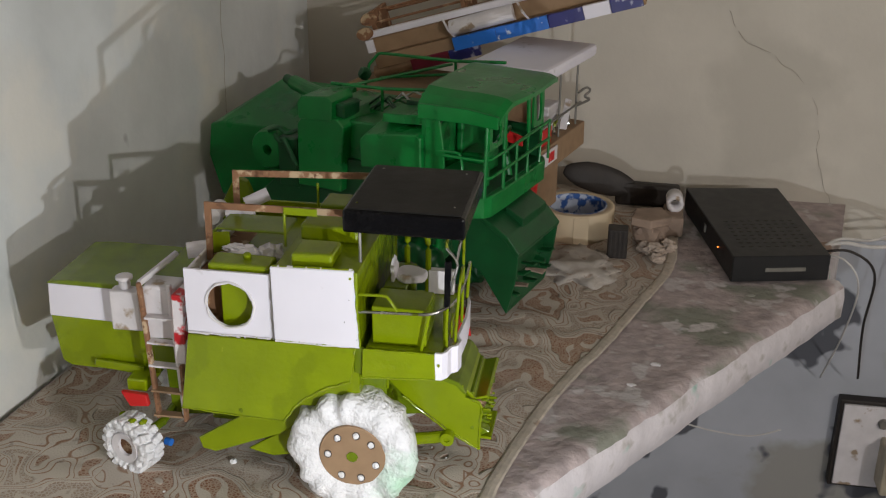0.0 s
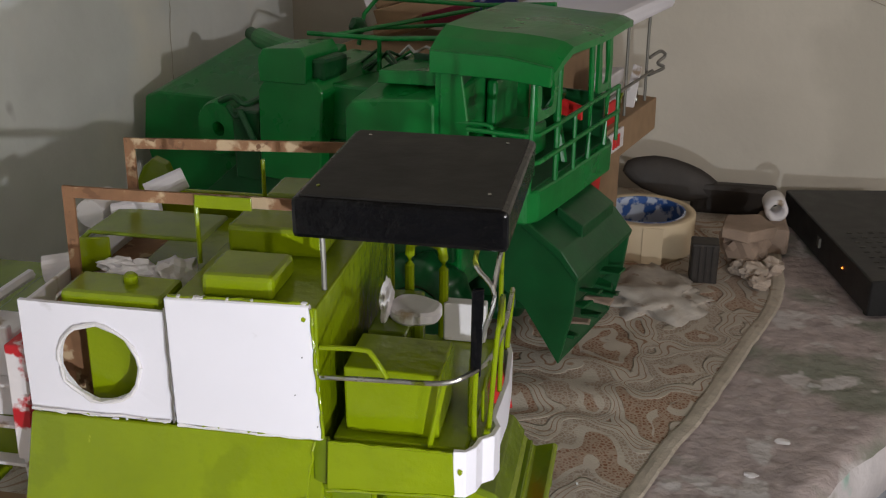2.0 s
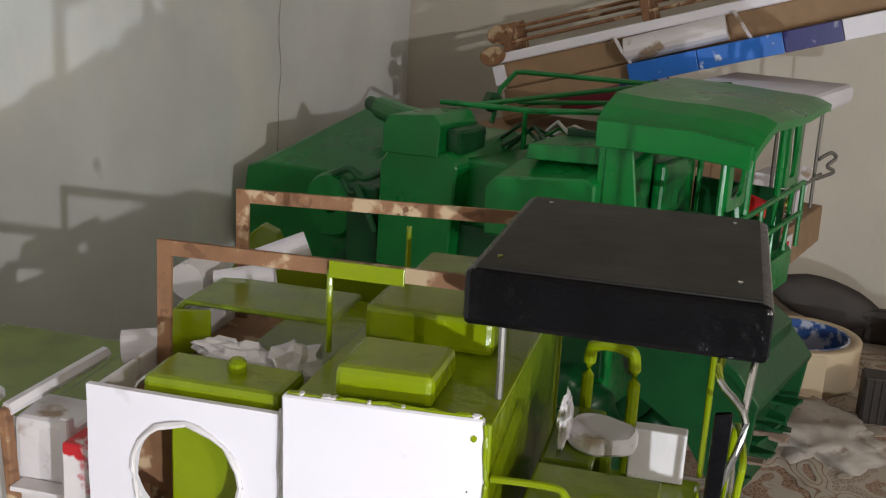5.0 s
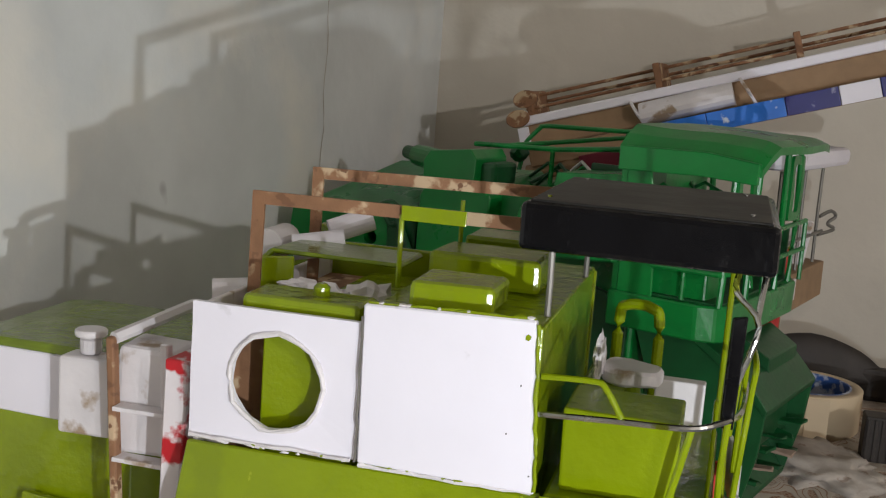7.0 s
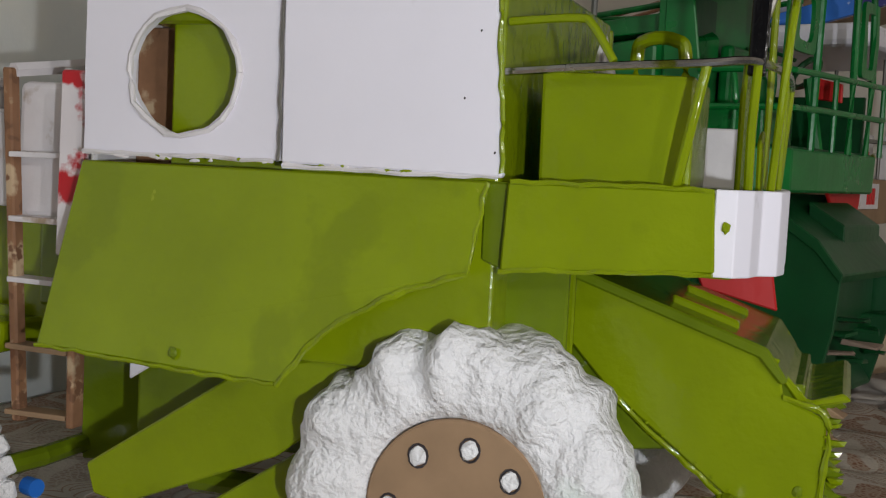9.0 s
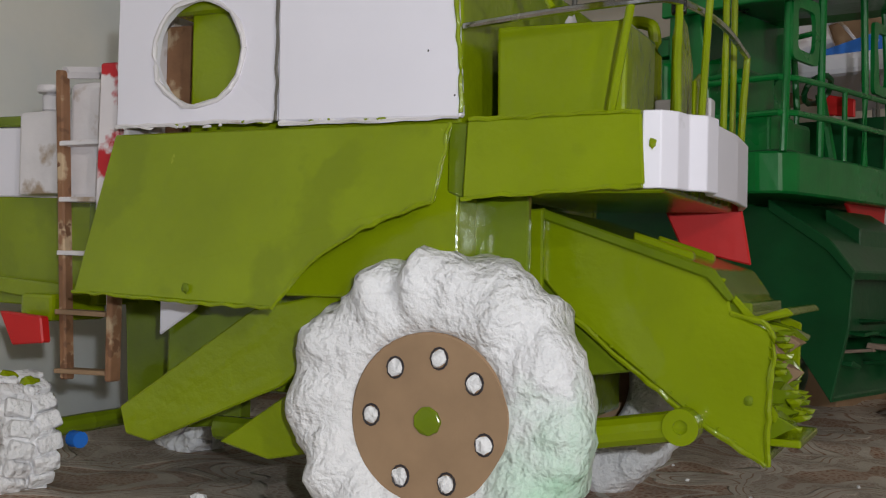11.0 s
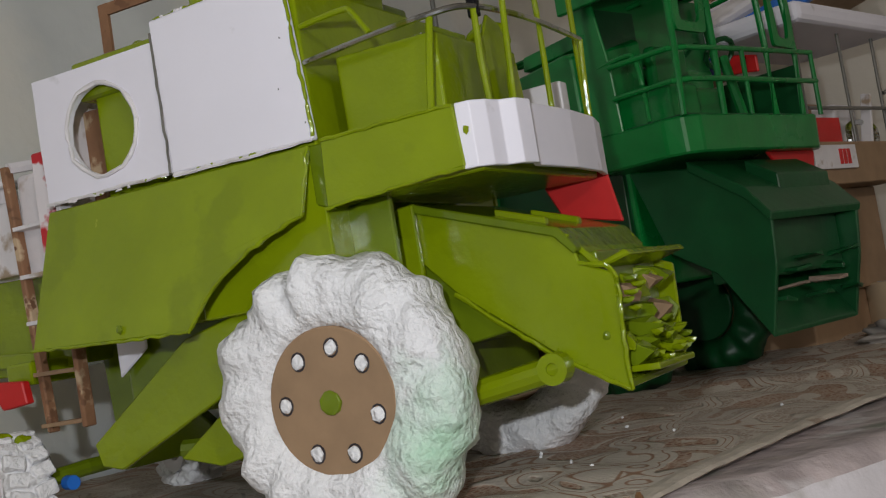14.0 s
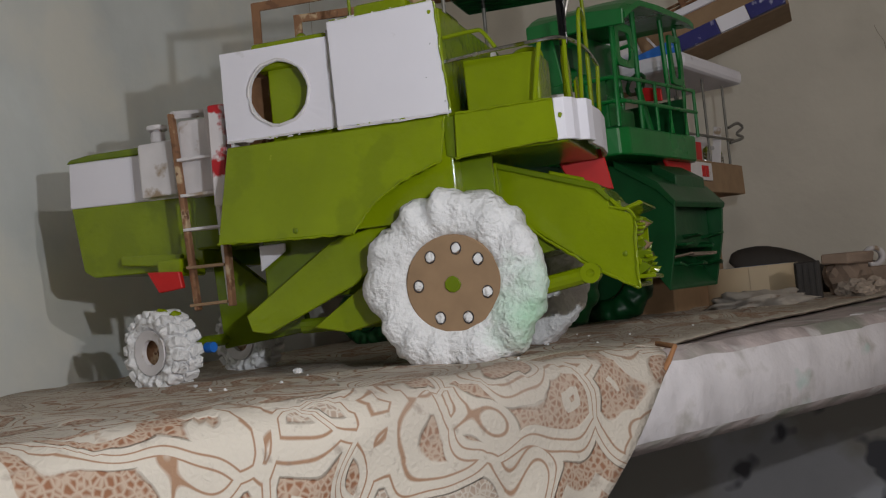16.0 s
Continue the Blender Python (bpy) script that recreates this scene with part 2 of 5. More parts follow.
def lathe(profile, centre, n=40, wobble=None):
    """Rings of (radius, y) about an axis along y; a closed profile."""
    bm = bmesh.new()
    rings = []
    for k in range(n):
        a = 2 * math.pi * k / n
        row = []
        for r, y in profile:
            rr, yy = wobble(r, y, a) if wobble else (r, y)
            row.append(bm.verts.new((centre[0] + rr * math.cos(a), centre[1] + yy, centre[2] + rr * math.sin(a))))
        rings.append(row)
    m = len(profile)
    for k in range(n):
        for i in range(m):
            bm.faces.new((rings[k][i], rings[k][(i + 1) % m], rings[(k + 1) % n][(i + 1) % m], rings[(k + 1) % n][i]))
    bmesh.ops.recalc_face_normals(bm, faces=bm.faces[:])
    return bm


def disc(centre, r, thick, n=32, axis="y"):
    ring = [(centre[0] + r * math.cos(2 * math.pi * k / n), centre[2 if axis == "y" else 1] + r * math.sin(2 * math.pi * k / n)) for k in range(n)]
    c = centre[1] if axis == "y" else centre[2]
    return prism(ring, c - thick / 2, c + thick / 2, axis, bevel=thick * 0.2)


def lump(centre, size, rough=0.25, freq=30.0, detail=3):
    bm = bmesh.new()
    bmesh.ops.create_icosphere(bm, subdivisions=detail, radius=1.0)
    for v in bm.verts:
        k = 1 + rough * noise.noise(v.co * 2.3 + Vector(centre) * freq) + 0.4 * rough * noise.noise(v.co * 6 + Vector(centre) * freq)
        v.co = Vector(centre) + Vector((v.co.x * size[0], v.co.y * size[1], v.co.z * size[2])) * k
    return bm


def warped(bm, amount=0.0012, freq=26.0, shift=0.0):
    """Hand-cut card is never quite flat or straight."""
    for v in bm.verts:
        v.co += amount * noise.noise_vector(v.co * freq + Vector((shift, 0, 0)))
    return bm


# ---- the room ----
def quad_wall(name, a, c, z0, z1, thick, mat, label):
    """An upright wall from a to c, its thickness behind it."""
    a, c = Vector((*a, 0)), Vector((*c, 0))
    nrm = (c - a).cross(Vector((0, 0, 1))).normalized() * thick
    poly = [(p.x, p.y) for p in (a, c, c - nrm, a - nrm)]
    return solo(name, prism(poly, z0, z1, "z", 0), mat, label, "wall", kind="structure")


quad_wall("wall_left", (-0.803, -2.9), (-0.339, 1.03), -0.9, 1.7, 0.1, WALL_LEFT, "pale bluish limewashed plaster wall with stains")
quad_wall("wall_back", (-0.339, 1.03), (2.9, 1.03), -0.9, 1.7, 0.1, WALL, "cream limewashed plaster wall with a long crack")
# added skin below the ledge: weaker light painted in, peeled patches are its own
solo("wall_lower", bx(-0.33, 2.89, 1.024, 1.032, -0.895, -0.064, 0), material("shaded_blue_grey_limewash", (0.43, 0.45, 0.50), 0.9, grain=7, vary=0.10, bump=0.4, bump_scale=22, stain=(0.33, 0.325, 0.31), stain_scale=3.2, stain_level=0.50, stain2=(0.10, 0.105, 0.125), level2=0.60, scale2=7.5), "bluish limewashed lower wall, darkened as if in weaker light, with dark peeled patches", "wall", kind="structure")
# added walls out of view; their dark colour holds down fill and reflections
quad_wall("wall_right", (2.9, 1.03), (2.9, -2.9), -0.9, 1.7, 0.1, WALL_DIM, "unseen plain wall, kept dark to cut bounced light")
quad_wall("wall_front", (2.9, -2.9), (-0.803, -2.9), -0.9, 1.7, 0.1, WALL_DIM, "unseen plain wall, kept dark to cut bounced light")
solo("floor", prism([(-0.95, -3.0), (3.0, -3.0), (3.0, 1.13), (-0.34, 1.13)], -1.0, -0.9, "z", 0), FLOOR, "dusty grey cement floor", "floor", kind="structure")
solo("ceiling", prism([(-0.95, -3.0), (3.0, -3.0), (3.0, 1.13), (-0.34, 1.13)], 1.7, 1.8, "z", 0), WALL_DIM, "unseen ceiling, kept dark to cut bounced light", "ceiling", kind="structure")


ALONG, OUT = Vector((0.553, 0.833, 0)), Vector((0.833, -0.553, 0))


def edge_at(x):
    """The ledge's front edge over a given x."""
    return Vector((x, 0.073 + 1.506 * (x - 0.1867), 0))


def left_wall_x(y):
    return -0.339 - 0.118 * (1.03 - y)


def make_ledge():
    start = edge_at(0.1867)
    front = [start + ALONG * (s * 0.01) for s in range(-112, 72)]
    bm = bmesh.new()
    rows = []
    for p in front:
        chip = 0.005 * noise.noise(p * 17) + 0.004 * noise.noise(p * 43) + 0.002 * noise.noise(p * 90)
        rise = 0.002 * noise.noise(p * 31)
        rows.append([bm.verts.new(q) for q in (
            p - OUT * 0.060, p - OUT * 0.026 + Vector((0, 0, 0.003 + rise)), p - OUT * (0.010 - chip) + Vector((0, 0, 0.004 + rise)), p + OUT * chip + Vector((0, 0, -0.004 + rise)),
            p + OUT * (0.004 + 0.6 * chip) + Vector((0, 0, -0.02)), p + OUT * (0.003 + 0.5 * chip) + Vector((0, 0, -0.052)), p - OUT * 0.012 + Vector((0, 0, -0.062)))])
    for a, c in zip(rows, rows[1:]):
        for k in range(6):
            bm.faces.new((a[k], a[k + 1], c[k + 1], c[k]))
    top = [r[0] for r in rows]
    far = [bm.verts.new(q) for q in ((0.600, 0.82, 0), (0.640, 1.027, 0), (-0.337, 1.027, 0), (-0.57, -0.94, 0))]
    bm.faces.new(top + far)
    low = [r[6] for r in rows]
    far2 = [bm.verts.new((v.co.x, v.co.y, -0.062)) for v in far]
    bm.faces.new((low + far2)[::-1])
    bm.faces.new(rows[-1] + [far2[0], far[0]])
    for i in range(2):
        bm.faces.new((far[i], far[i + 1], far2[i + 1], far2[i]))
    bmesh.ops.recalc_face_normals(bm, faces=bm.faces[:])
    return bm


ledge = solo("ledge", make_ledge(), CONCRETE, "worn concrete ledge with chipped limewashed edge", "ledge", kind="structure")
ledge.data.materials.append(material("limewashed_edge", (0.66, 0.62, 0.64), 0.9, grain=30, vary=0.1, bump=0.9, bump_scale=70, stain=(0.45, 0.42, 0.40), stain_scale=30, stain_level=0.56, stain2=(0.40, 0.55, 0.50), level2=0.66, scale2=16, edge=0.14))
shade(ledge)
for face in ledge.data.polygons:
    if face.area > 0.05:
        face.use_smooth = False
    if abs(face.normal.z) < 0.75:
        face.material_index = 1


HEM = [(0.124, 0.004), (0.136, 0.083), (0.169, 0.216), (0.204, 0.32), (0.232, 0.388), (0.284, 0.541), (0.325, 0.67), (0.336, 0.82), (0.340, 1.02)]


def crease(x, y):
    """Height of the cloth: soft creases and a fine unevenness."""
    z = 0.0040 + 0.0045 * abs(noise.noise(Vector((x * 7, y * 16, 0)))) + 0.0020 * noise.noise(Vector((x * 30, y * 34, 3)))
    return max(z, 0.0022)


def make_cloth():
    """Laid over the ledge; its fore part hangs down over the edge."""
    bm = bmesh.new()
    right = smooth_line([(x, y, 0) for x, y in HEM], 14)
    rows = []
    cols = 110
    for p in right:
        left_x = left_wall_x(p.y) + 0.012
        row = []
        for k in range(cols + 1):
            x = p.x + (left_x - p.x) * k / cols
            row.append(bm.verts.new((x, p.y, 0.0022 + (crease(x, p.y) - 0.0022) * min(1, (k + 0.5) / 12))))
        rows.append(row)
    for a, c in zip(rows, rows[1:]):
        for k in range(cols):
            bm.faces.new((a[k], c[k], c[k + 1], a[k + 1]))
    # from the foremost row to the edge and down
    first = rows[0]
    hang = [first]
    for j in range(1, 56):
        row = []
        for k in range(cols + 1):
            x0 = first[k].co.x
            e = edge_at(x0)
            run = first[k].co.y - e.y
            u = j * (run + 0.40) / 55
            if u < run:
                p = Vector((x0, first[k].co.y - u, crease(x0, first[k].co.y - u) + 0.004 * max(0, 1 - (run - u) / 0.06)))
            else:
                d = u - run
                fold = 0.016 * noise.noise(Vector((x0 * 20, d * 4, 7))) + 0.006 * noise.noise(Vector((x0 * 48, d * 8, 2)))
                p = e - ALONG * (0.70 * d) + OUT * (0.012 + min(d, 0.02) * 0.3 + fold * min(1, d * 12)) + Vector((0, 0, 0.006 - 0.70 * d))
            row.append(bm.verts.new(p))
        hang.append(row)
    for a, c in zip(hang, hang[1:]):
        for k in range(cols):
            bm.faces.new((a[k], a[k + 1], c[k + 1], c[k]))
    bmesh.ops.recalc_face_normals(bm, faces=bm.faces[:])
    return bm


cloth = solo("tablecloth", make_cloth(), CLOTH, "brown and cream lace tablecloth spread over the ledge", "tablecloth", smooth=True)
sm = cloth.modifiers.new("thickness", "SOLIDIFY")
sm.thickness, sm.offset = 0.0012, 1.0
hem = smooth_line([(x - 0.003, y, 0.0042) for x, y in HEM], 8)
part("hem", warped(tube(hem, 0.008, 8, 0.22), 0.0012, 60), material("cream_hem", (0.50, 0.44, 0.37), 0.88, grain=90, vary=0.14, bump=0.5, bump_scale=350, stain=(0.33, 0.25, 0.19), stain_scale=30, stain_level=0.62), cloth, "cream woven hem")
fall = [edge_at(0.124) - ALONG * (0.70 * d) + OUT * 0.019 + Vector((0, 0, 0.007 - 0.70 * d)) for d in [0.012 * i for i in range(33)]]
part("stitching", warped(tube([(0.125, 0.002, 0.0075)] + fall, 0.0016, 6), 0.0012, 70), material("brown_thread", (0.30, 0.14, 0.06), 0.85), cloth, "brown stitched edge")


# ---- the lime combine harvester model ----
def wheel(parent, centre, r, width, mat_tyre, hub_r, seed, name="wheel", lugs=11):
    w = new(name)
    w.parent = parent

    def wob(rr, y, a):
        outer = max(0.0, (rr - hub_r * 1.15) / (r - hub_r * 1.15))
        saw = (a * lugs / (2 * math.pi) + y * 9) % 1.0
        k = 1 + outer * (0.050 * (math.sin(saw * math.pi) - 0.6) + 0.085 * noise.noise(Vector((math.cos(a) * 3.2, math.sin(a) * 3.2, seed + y * 30))) + 0.045 * noise.noise(Vector((math.cos(a) * 9, math.sin(a) * 9, seed + y * 60))) + 0.02 * noise.noise(Vector((math.cos(a) * 22, math.sin(a) * 22, seed + y * 150))))
        return rr * k, y * (1 + 0.16 * outer * (math.sin(saw * math.pi) - 0.6) + 0.34 * noise.noise(Vector((math.cos(a) * 4, math.sin(a) * 4, seed + 5 + rr * 40))) * min(1, 2.2 * outer))
    h = width / 2
    prof = [(hub_r, -h * 0.5), (hub_r * 1.12, -h * 0.9), (hub_r * 1.25, -h * 1.02), (hub_r * 1.42, -h * 1.1), (r * 0.78, -h * 1.12), (r * 0.87, -h * 1.06), (r * 0.945, -h * 0.92), (r * 0.985, -h * 0.66), (r, -h * 0.33), (r, 0),
            (r * 0.98, h * 0.5), (r * 0.91, h * 0.88), (r * 0.8, h * 1.05), (hub_r * 1.2, h), (hub_r, h * 0.5)]
    tyre = lathe(prof, centre, 120, wob)
    for v in tyre.verts:
        if centre[2] > 0:
            v.co.z = max(v.co.z, 0.004)
    shade(part("tyre", tyre, mat_tyre, w, "lumpy foam tyre"))
    return w


limec = thing("combine_harvester_model", "handmade lime-green and white cardboard combine harvester on lace cloth", "model vehicle", "handmade harvester models")


def shear(bm, k=0.27, top=0.182):
    for v in bm.verts:
        v.co.y -= (top - v.co.z) * k
    return bm


part("side_panel", shear(warped(prism([(-0.176, 0.180), (-0.006, 0.180), (-0.009, 0.147), (-0.018, 0.1445), (-0.030, 0.140), (-0.042, 0.1345), (-0.054, 0.127), (-0.064, 0.118), (-0.0745, 0.1035), (-0.115, 0.1045), (-0.180, 0.1075)], 0.0, 0.003), 0.0008)), LIME, limec, "large glossy lime side panel")
part("front_panel", warped(prism([(0.001, 0.180), (0.0725, 0.181), (0.0735, 0.1535), (0.0, 0.149)], -0.001, 0.002), 0.0008), LIME, limec)
part("panel_bracket", prism([(-0.008, 0.180), (0.002, 0.180), (0.002, 0.148), (-0.008, 0.152)], 0.003, 0.006), LIME_DARK, limec)


def holed_panel():
    bm = bmesh.new()
    cx, cz, n = -0.130, 0.2155, 40
    outer = []
    x0, x1, z0, z1 = -0.1755, -0.0875, 0.1835, 0.2505
    for y in (0.0, 0.003):
        ring, rect = [], []
        for k in range(n):
            a = 2 * math.pi * k / n
            r = 0.0236 * (1 + 0.035 * noise.noise(Vector((math.cos(a) * 3, math.sin(a) * 3, 4))))
            ring.append(bm.verts.new((cx + r * math.cos(a), y, cz + r * math.sin(a))))
            dx, dz = math.cos(a), math.sin(a)
            s = min(((x1 if dx > 0 else x0) - cx) / dx if abs(dx) > 1e-6 else 9, ((z1 if dz > 0 else z0) - cz) / dz if abs(dz) > 1e-6 else 9)
            rect.append(bm.verts.new((cx + dx * s, y, cz + dz * s)))
        outer.append((ring, rect))
    (r0, q0), (r1, q1) = outer
    for k in range(n):
        j = (k + 1) % n
        bm.faces.new((r0[k], r0[j], q0[j], q0[k]))
        bm.faces.new((r1[j], r1[k], q1[k], q1[j]))
        bm.faces.new((r0[j], r0[k], r1[k], r1[j]))
        bm.faces.new((q0[k], q0[j], q1[j], q1[k]))
    for cx2, cz2 in ((x0, z0), (x0, z1), (x1, z0), (x1, z1)):
        for ring in (q0, q1):
            v = min(ring, key=lambda w: (w.co.x - cx2) ** 2 + (w.co.z - cz2) ** 2)
            v.co.x, v.co.z = cx2, cz2
    bmesh.ops.recalc_face_normals(bm, faces=bm.faces[:])
    return bm


rear_white = part("white_panel", warped(holed_panel(), 0.0007), WHITE, limec, "white card panel with a round cut-out")
rim = [(-0.130 + 0.0243 * math.cos(a / 24 * 2 * math.pi), -0.0006, 0.2155 + 0.0243 * math.sin(a / 24 * 2 * math.pi)) for a in range(25)]
part("cut_edge", warped(tube(rim, 0.0013, 6), 0.0016, 160), WORN_WHITE, rear_white, "torn paper edge")
part("white_panel", warped(prism([(-0.087, 0.2605), (-0.005, 0.2625), (0.0, 0.182), (-0.0865, 0.1825)], -0.0022, 0.002), 0.0009, 26, 3), WHITE, limec, "plain white card panel")
for x0, x1, z in ((-0.174, -0.09, 0.1832), (-0.085, -0.002, 0.1815)):
    part("seam", warped(tube([(x0 + (x1 - x0) * i / 14, -0.0015, z) for i in range(15)], 0.0009, 5), 0.001, 200), WORN_WHITE, limec)
part("seam", warped(tube([(-0.0872, -0.002, 0.183 + 0.0055 * i) for i in range(14)], 0.0007, 5), 0.0008, 200), GREY, limec)
# ragged paint beads along the cut edges
def edge_bead(pts, parent, seed, r=0.0010):
    line = smooth_line(pts, 7)
    part("edge_bead", warped(tube(line, r, 6), 0.0011, 170, seed), LIME, parent)


def sheared(pts):
    return [(x, -(0.182 - z) * 0.27 - 0.0004, z) for x, z in pts]


edge_bead(sheared([(-0.009, 0.147), (-0.018, 0.1445), (-0.030, 0.140), (-0.042, 0.1345), (-0.054, 0.127), (-0.064, 0.118), (-0.0745, 0.1035)]), limec, 1.0, 0.0013)
edge_bead(sheared([(-0.0745, 0.1035), (-0.095, 0.104), (-0.115, 0.1045), (-0.145, 0.106), (-0.180, 0.1075)]), limec, 2.0, 0.0008)
edge_bead([(-0.006, -0.0006, 0.180), (-0.0075, -0.004, 0.164), (-0.009, -0.0095, 0.147)], limec, 3.0, 0.0008)
edge_bead([(0.0, -0.0012, 0.149), (0.024, -0.0012, 0.1505), (0.049, -0.0012, 0.152), (0.0735, -0.0012, 0.1535)], limec, 4.0, 0.0009)
edge_bead([(0.003, -0.0012, 0.1805), (0.038, -0.0012, 0.1808), (0.0725, -0.0012, 0.181)], limec, 5.0, 0.0009)
edge_bead([(-0.004, -0.0024, 0.2615), (-0.003, -0.0026, 0.235), (-0.001, -0.0026, 0.205), (0.0, -0.0024, 0.183)], limec, 6.0, 0.0009)
edge_bead([(-0.085, 0.0, 0.2608), (-0.045, 0.0, 0.2618), (-0.006, 0.0, 0.2628)], limec, 7.0, 0.0010)
# hull behind the panels
part("hull", bx(-0.085, -0.003, 0.004, 0.186, 0.108, 0.2585), LIME, limec)
part("hull", bx(-0.143, -0.085, 0.012, 0.180, 0.108, 0.240), LIME, limec)
part("engine_deck", bx(-0.172, -0.144, 0.030, 0.182, 0.115, 0.236), CARD_WORN, limec, "bare brown cardboard inside")
part("far_panel", bx(-0.174, -0.002, 0.186, 0.190, 0.108, 0.256), LIME, limec)
part("rear_panel", bx(-0.175, -0.172, 0.004, 0.186, 0.115, 0.2485), WORN_WHITE, limec)
# hatches on top
part("hatch", warped(bx(-0.069, -0.028, 0.008, 0.046, 0.2585, 0.2725, 0.003), 0.0008), LIME, limec)
part("hatch", warped(bx(-0.078, -0.018, 0.072, 0.118, 0.2585, 0.2760, 0.003), 0.0008), LIME, limec)
part("hatch", bx(-0.072, -0.03, 0.128, 0.165, 0.2585, 0.278, 0.002), LIME_DARK, limec)
box2 = part("radiator_box", warped(bx(-0.153, -0.091, 0.006, 0.036, 0.2350, 0.2560, 0.003), 0.0008), LIME, limec)
part("radiator_rib", bx(-0.152, -0.092, 0.0045, 0.006, 0.2445, 0.2475, 0.0008), LIME, box2)
part("filler_cap", disc((-0.118, 0.024, 0.2575), 0.0042, 0.009, 14, "z"), LIME, box2)
part("engine_cover", warped(prism([(-0.171, 0.262), (-0.165, 0.268), (-0.092, 0.268), (-0.090, 0.2655), (-0.163, 0.2655), (-0.168, 0.259)], 0.066, 0.112), 0.0014, 60), LIME_DARK, limec, "curled green card engine cover")
part("engine_cover_end", prism([(-0.171, 0.240), (-0.150, 0.246), (-0.150, 0.266), (-0.171, 0.264)], 0.064, 0.066), LIME, limec)
for c, s in (((-0.128, 0.055, 0.246), (0.018, 0.012, 0.009)), ((-0.106, 0.058, 0.247), (0.013, 0.012, 0.011)), ((-0.142, 0.058, 0.251), (0.012, 0.005, 0.005))):
    part("engine", lump(c, s, 0.5), WORN_WHITE, limec, "crumpled white paper engine")
part("air_filter", lathe([(0.0001, -0.014), (0.0095, -0.014), (0.0095, 0.014), (0.0001, 0.014)], (-0.186, 0.125, 0.262), 24), WORN_WHITE, limec, "white paper cup")
part("exhaust", tube([(-0.170, 0.112, 0.262), (-0.142, 0.122, 0.267)], 0.0075, 18), WHITE, limec, "rolled white paper tube")
part("exhaust", tube([(-0.156, 0.134, 0.270), (-0.134, 0.146, 0.279)], 0.0072, 18), WHITE, limec, "rolled white paper tube")
part("air_filter", tube([(-0.200, 0.072, 0.238), (-0.176, 0.082, 0.240)], 0.0085, 18), WORN_WHITE, limec)
# brown hoops over the deck


def hoop(pts, w, mat):
    bm = bmesh.new()
    for a, c in zip(pts, pts[1:]):
        a, c = Vector(a), Vector(c)
        d = (c - a).normalized()
        o = Vector((0, 1, 0)).cross(d).normalized() * w / 2
        q = []
        for y in (0.0, 0.0022):
            for p in (a - d * w / 2 + o, c + d * w / 2 + o, c + d * w / 2 - o, a - d * w / 2 - o):
                q.append(bm.verts.new(p + Vector((0, y, 0))))
        for f in ((0, 1, 2, 3), (7, 6, 5, 4), (0, 4, 5, 1), (1, 5, 6, 2), (2, 6, 7, 3), (3, 7, 4, 0)):
            bm.faces.new([q[i] for i in f])
    bmesh.ops.recalc_face_normals(bm, faces=bm.faces[:])
    return bm


near_hoop = part("hoop", warped(hoop([(-0.168, 0.053, 0.242), (-0.167, 0.053, 0.2975), (-0.026, 0.056, 0.2975)], 0.0068, CARD_WORN), 0.0008, 50), CARD_WORN, limec, "peeling brown cardboard hoop")
part("hoop_paint", bx(-0.088, -0.054, 0.0515, 0.0530, 0.2936, 0.3012, 0.0003), LIME, near_hoop)
part("hoop", warped(hoop([(-0.165, 0.132, 0.242), (-0.165, 0.132, 0.3045), (-0.026, 0.150, 0.3045)], 0.0068, CARD_WORN), 0.0008, 50), CARD_WORN, limec, "peeling brown cardboard hoop")
for x, y in ((-0.0885, 0.055), (-0.078, 0.142)):
    part("hoop_post", tube([(x, y, 0.258), (x, y, 0.296)], 0.0014, 6), LIME, limec)
# unloading spout
spout = part("spout", warped(prism([(-0.226, 0.198), (-0.232, 0.214), (-0.214, 0.249), (-0.206, 0.256), (-0.196, 0.252), (-0.188, 0.232), (-0.138, 0.206), (-0.122, 0.196), (-0.130, 0.188), (-0.200, 0.190)], 0.252, 0.262), 0.0012), LIME_DARK, limec, "olive card unloading spout")
part("spout_fold", warped(prism([(-0.196, 0.236), (-0.188, 0.232), (-0.206, 0.198), (-0.214, 0.200)], 0.249, 0.252), 0.001), LIME, spout)
part("spout_arm", tube([(-0.140, 0.258, 0.198), (-0.130, 0.186, 0.214)], 0.0045, 10), LIME_DARK, spout)
# driver's roof and stand
roof = part("roof", warped(bx(-0.0225, 0.0955, 0.026, 0.166, 0.2895, 0.3125, 0.0028), 0.0012, 18), BLACK, limec, "glossy black cardboard roof")
part("roof_top", warped(bx(-0.0185, 0.0915, 0.030, 0.162, 0.3115, 0.3137, 0.0006), 0.0011, 18), BLACK_TOP, roof)
for x, y in ((-0.012, 0.045), (-0.008, 0.150), (0.083, 0.048), (0.08, 0.148)):
    part("rivet", disc((x, y, 0.3140), 0.0012, 0.0014, 10, "z"), STEEL, roof)
for x, y in ((-0.006, 0.030), (-0.004, 0.150), (0.078, 0.150)):
    part("pillar", warped(tube([(x, y, 0.258 if x < 0 else 0.181), (x, y, 0.274), (x, y, 0.290)], 0.0016, 8), 0.0008, 90), GREY if x < 0 else LIME, limec)
part("platform", warped(bx(0.002, 0.0795, 0.0065, 0.148, 0.1515, 0.1795, 0.002), 0.0008), LIME, limec)
strip = [(0.0725, 0.0), (0.0795, 0.0005), (0.0845, 0.007), (0.0865, 0.016), (0.0925, 0.021), (0.0945, 0.032), (0.0905, 0.042), (0.0925, 0.085), (0.090, 0.125), (0.084, 0.150)]
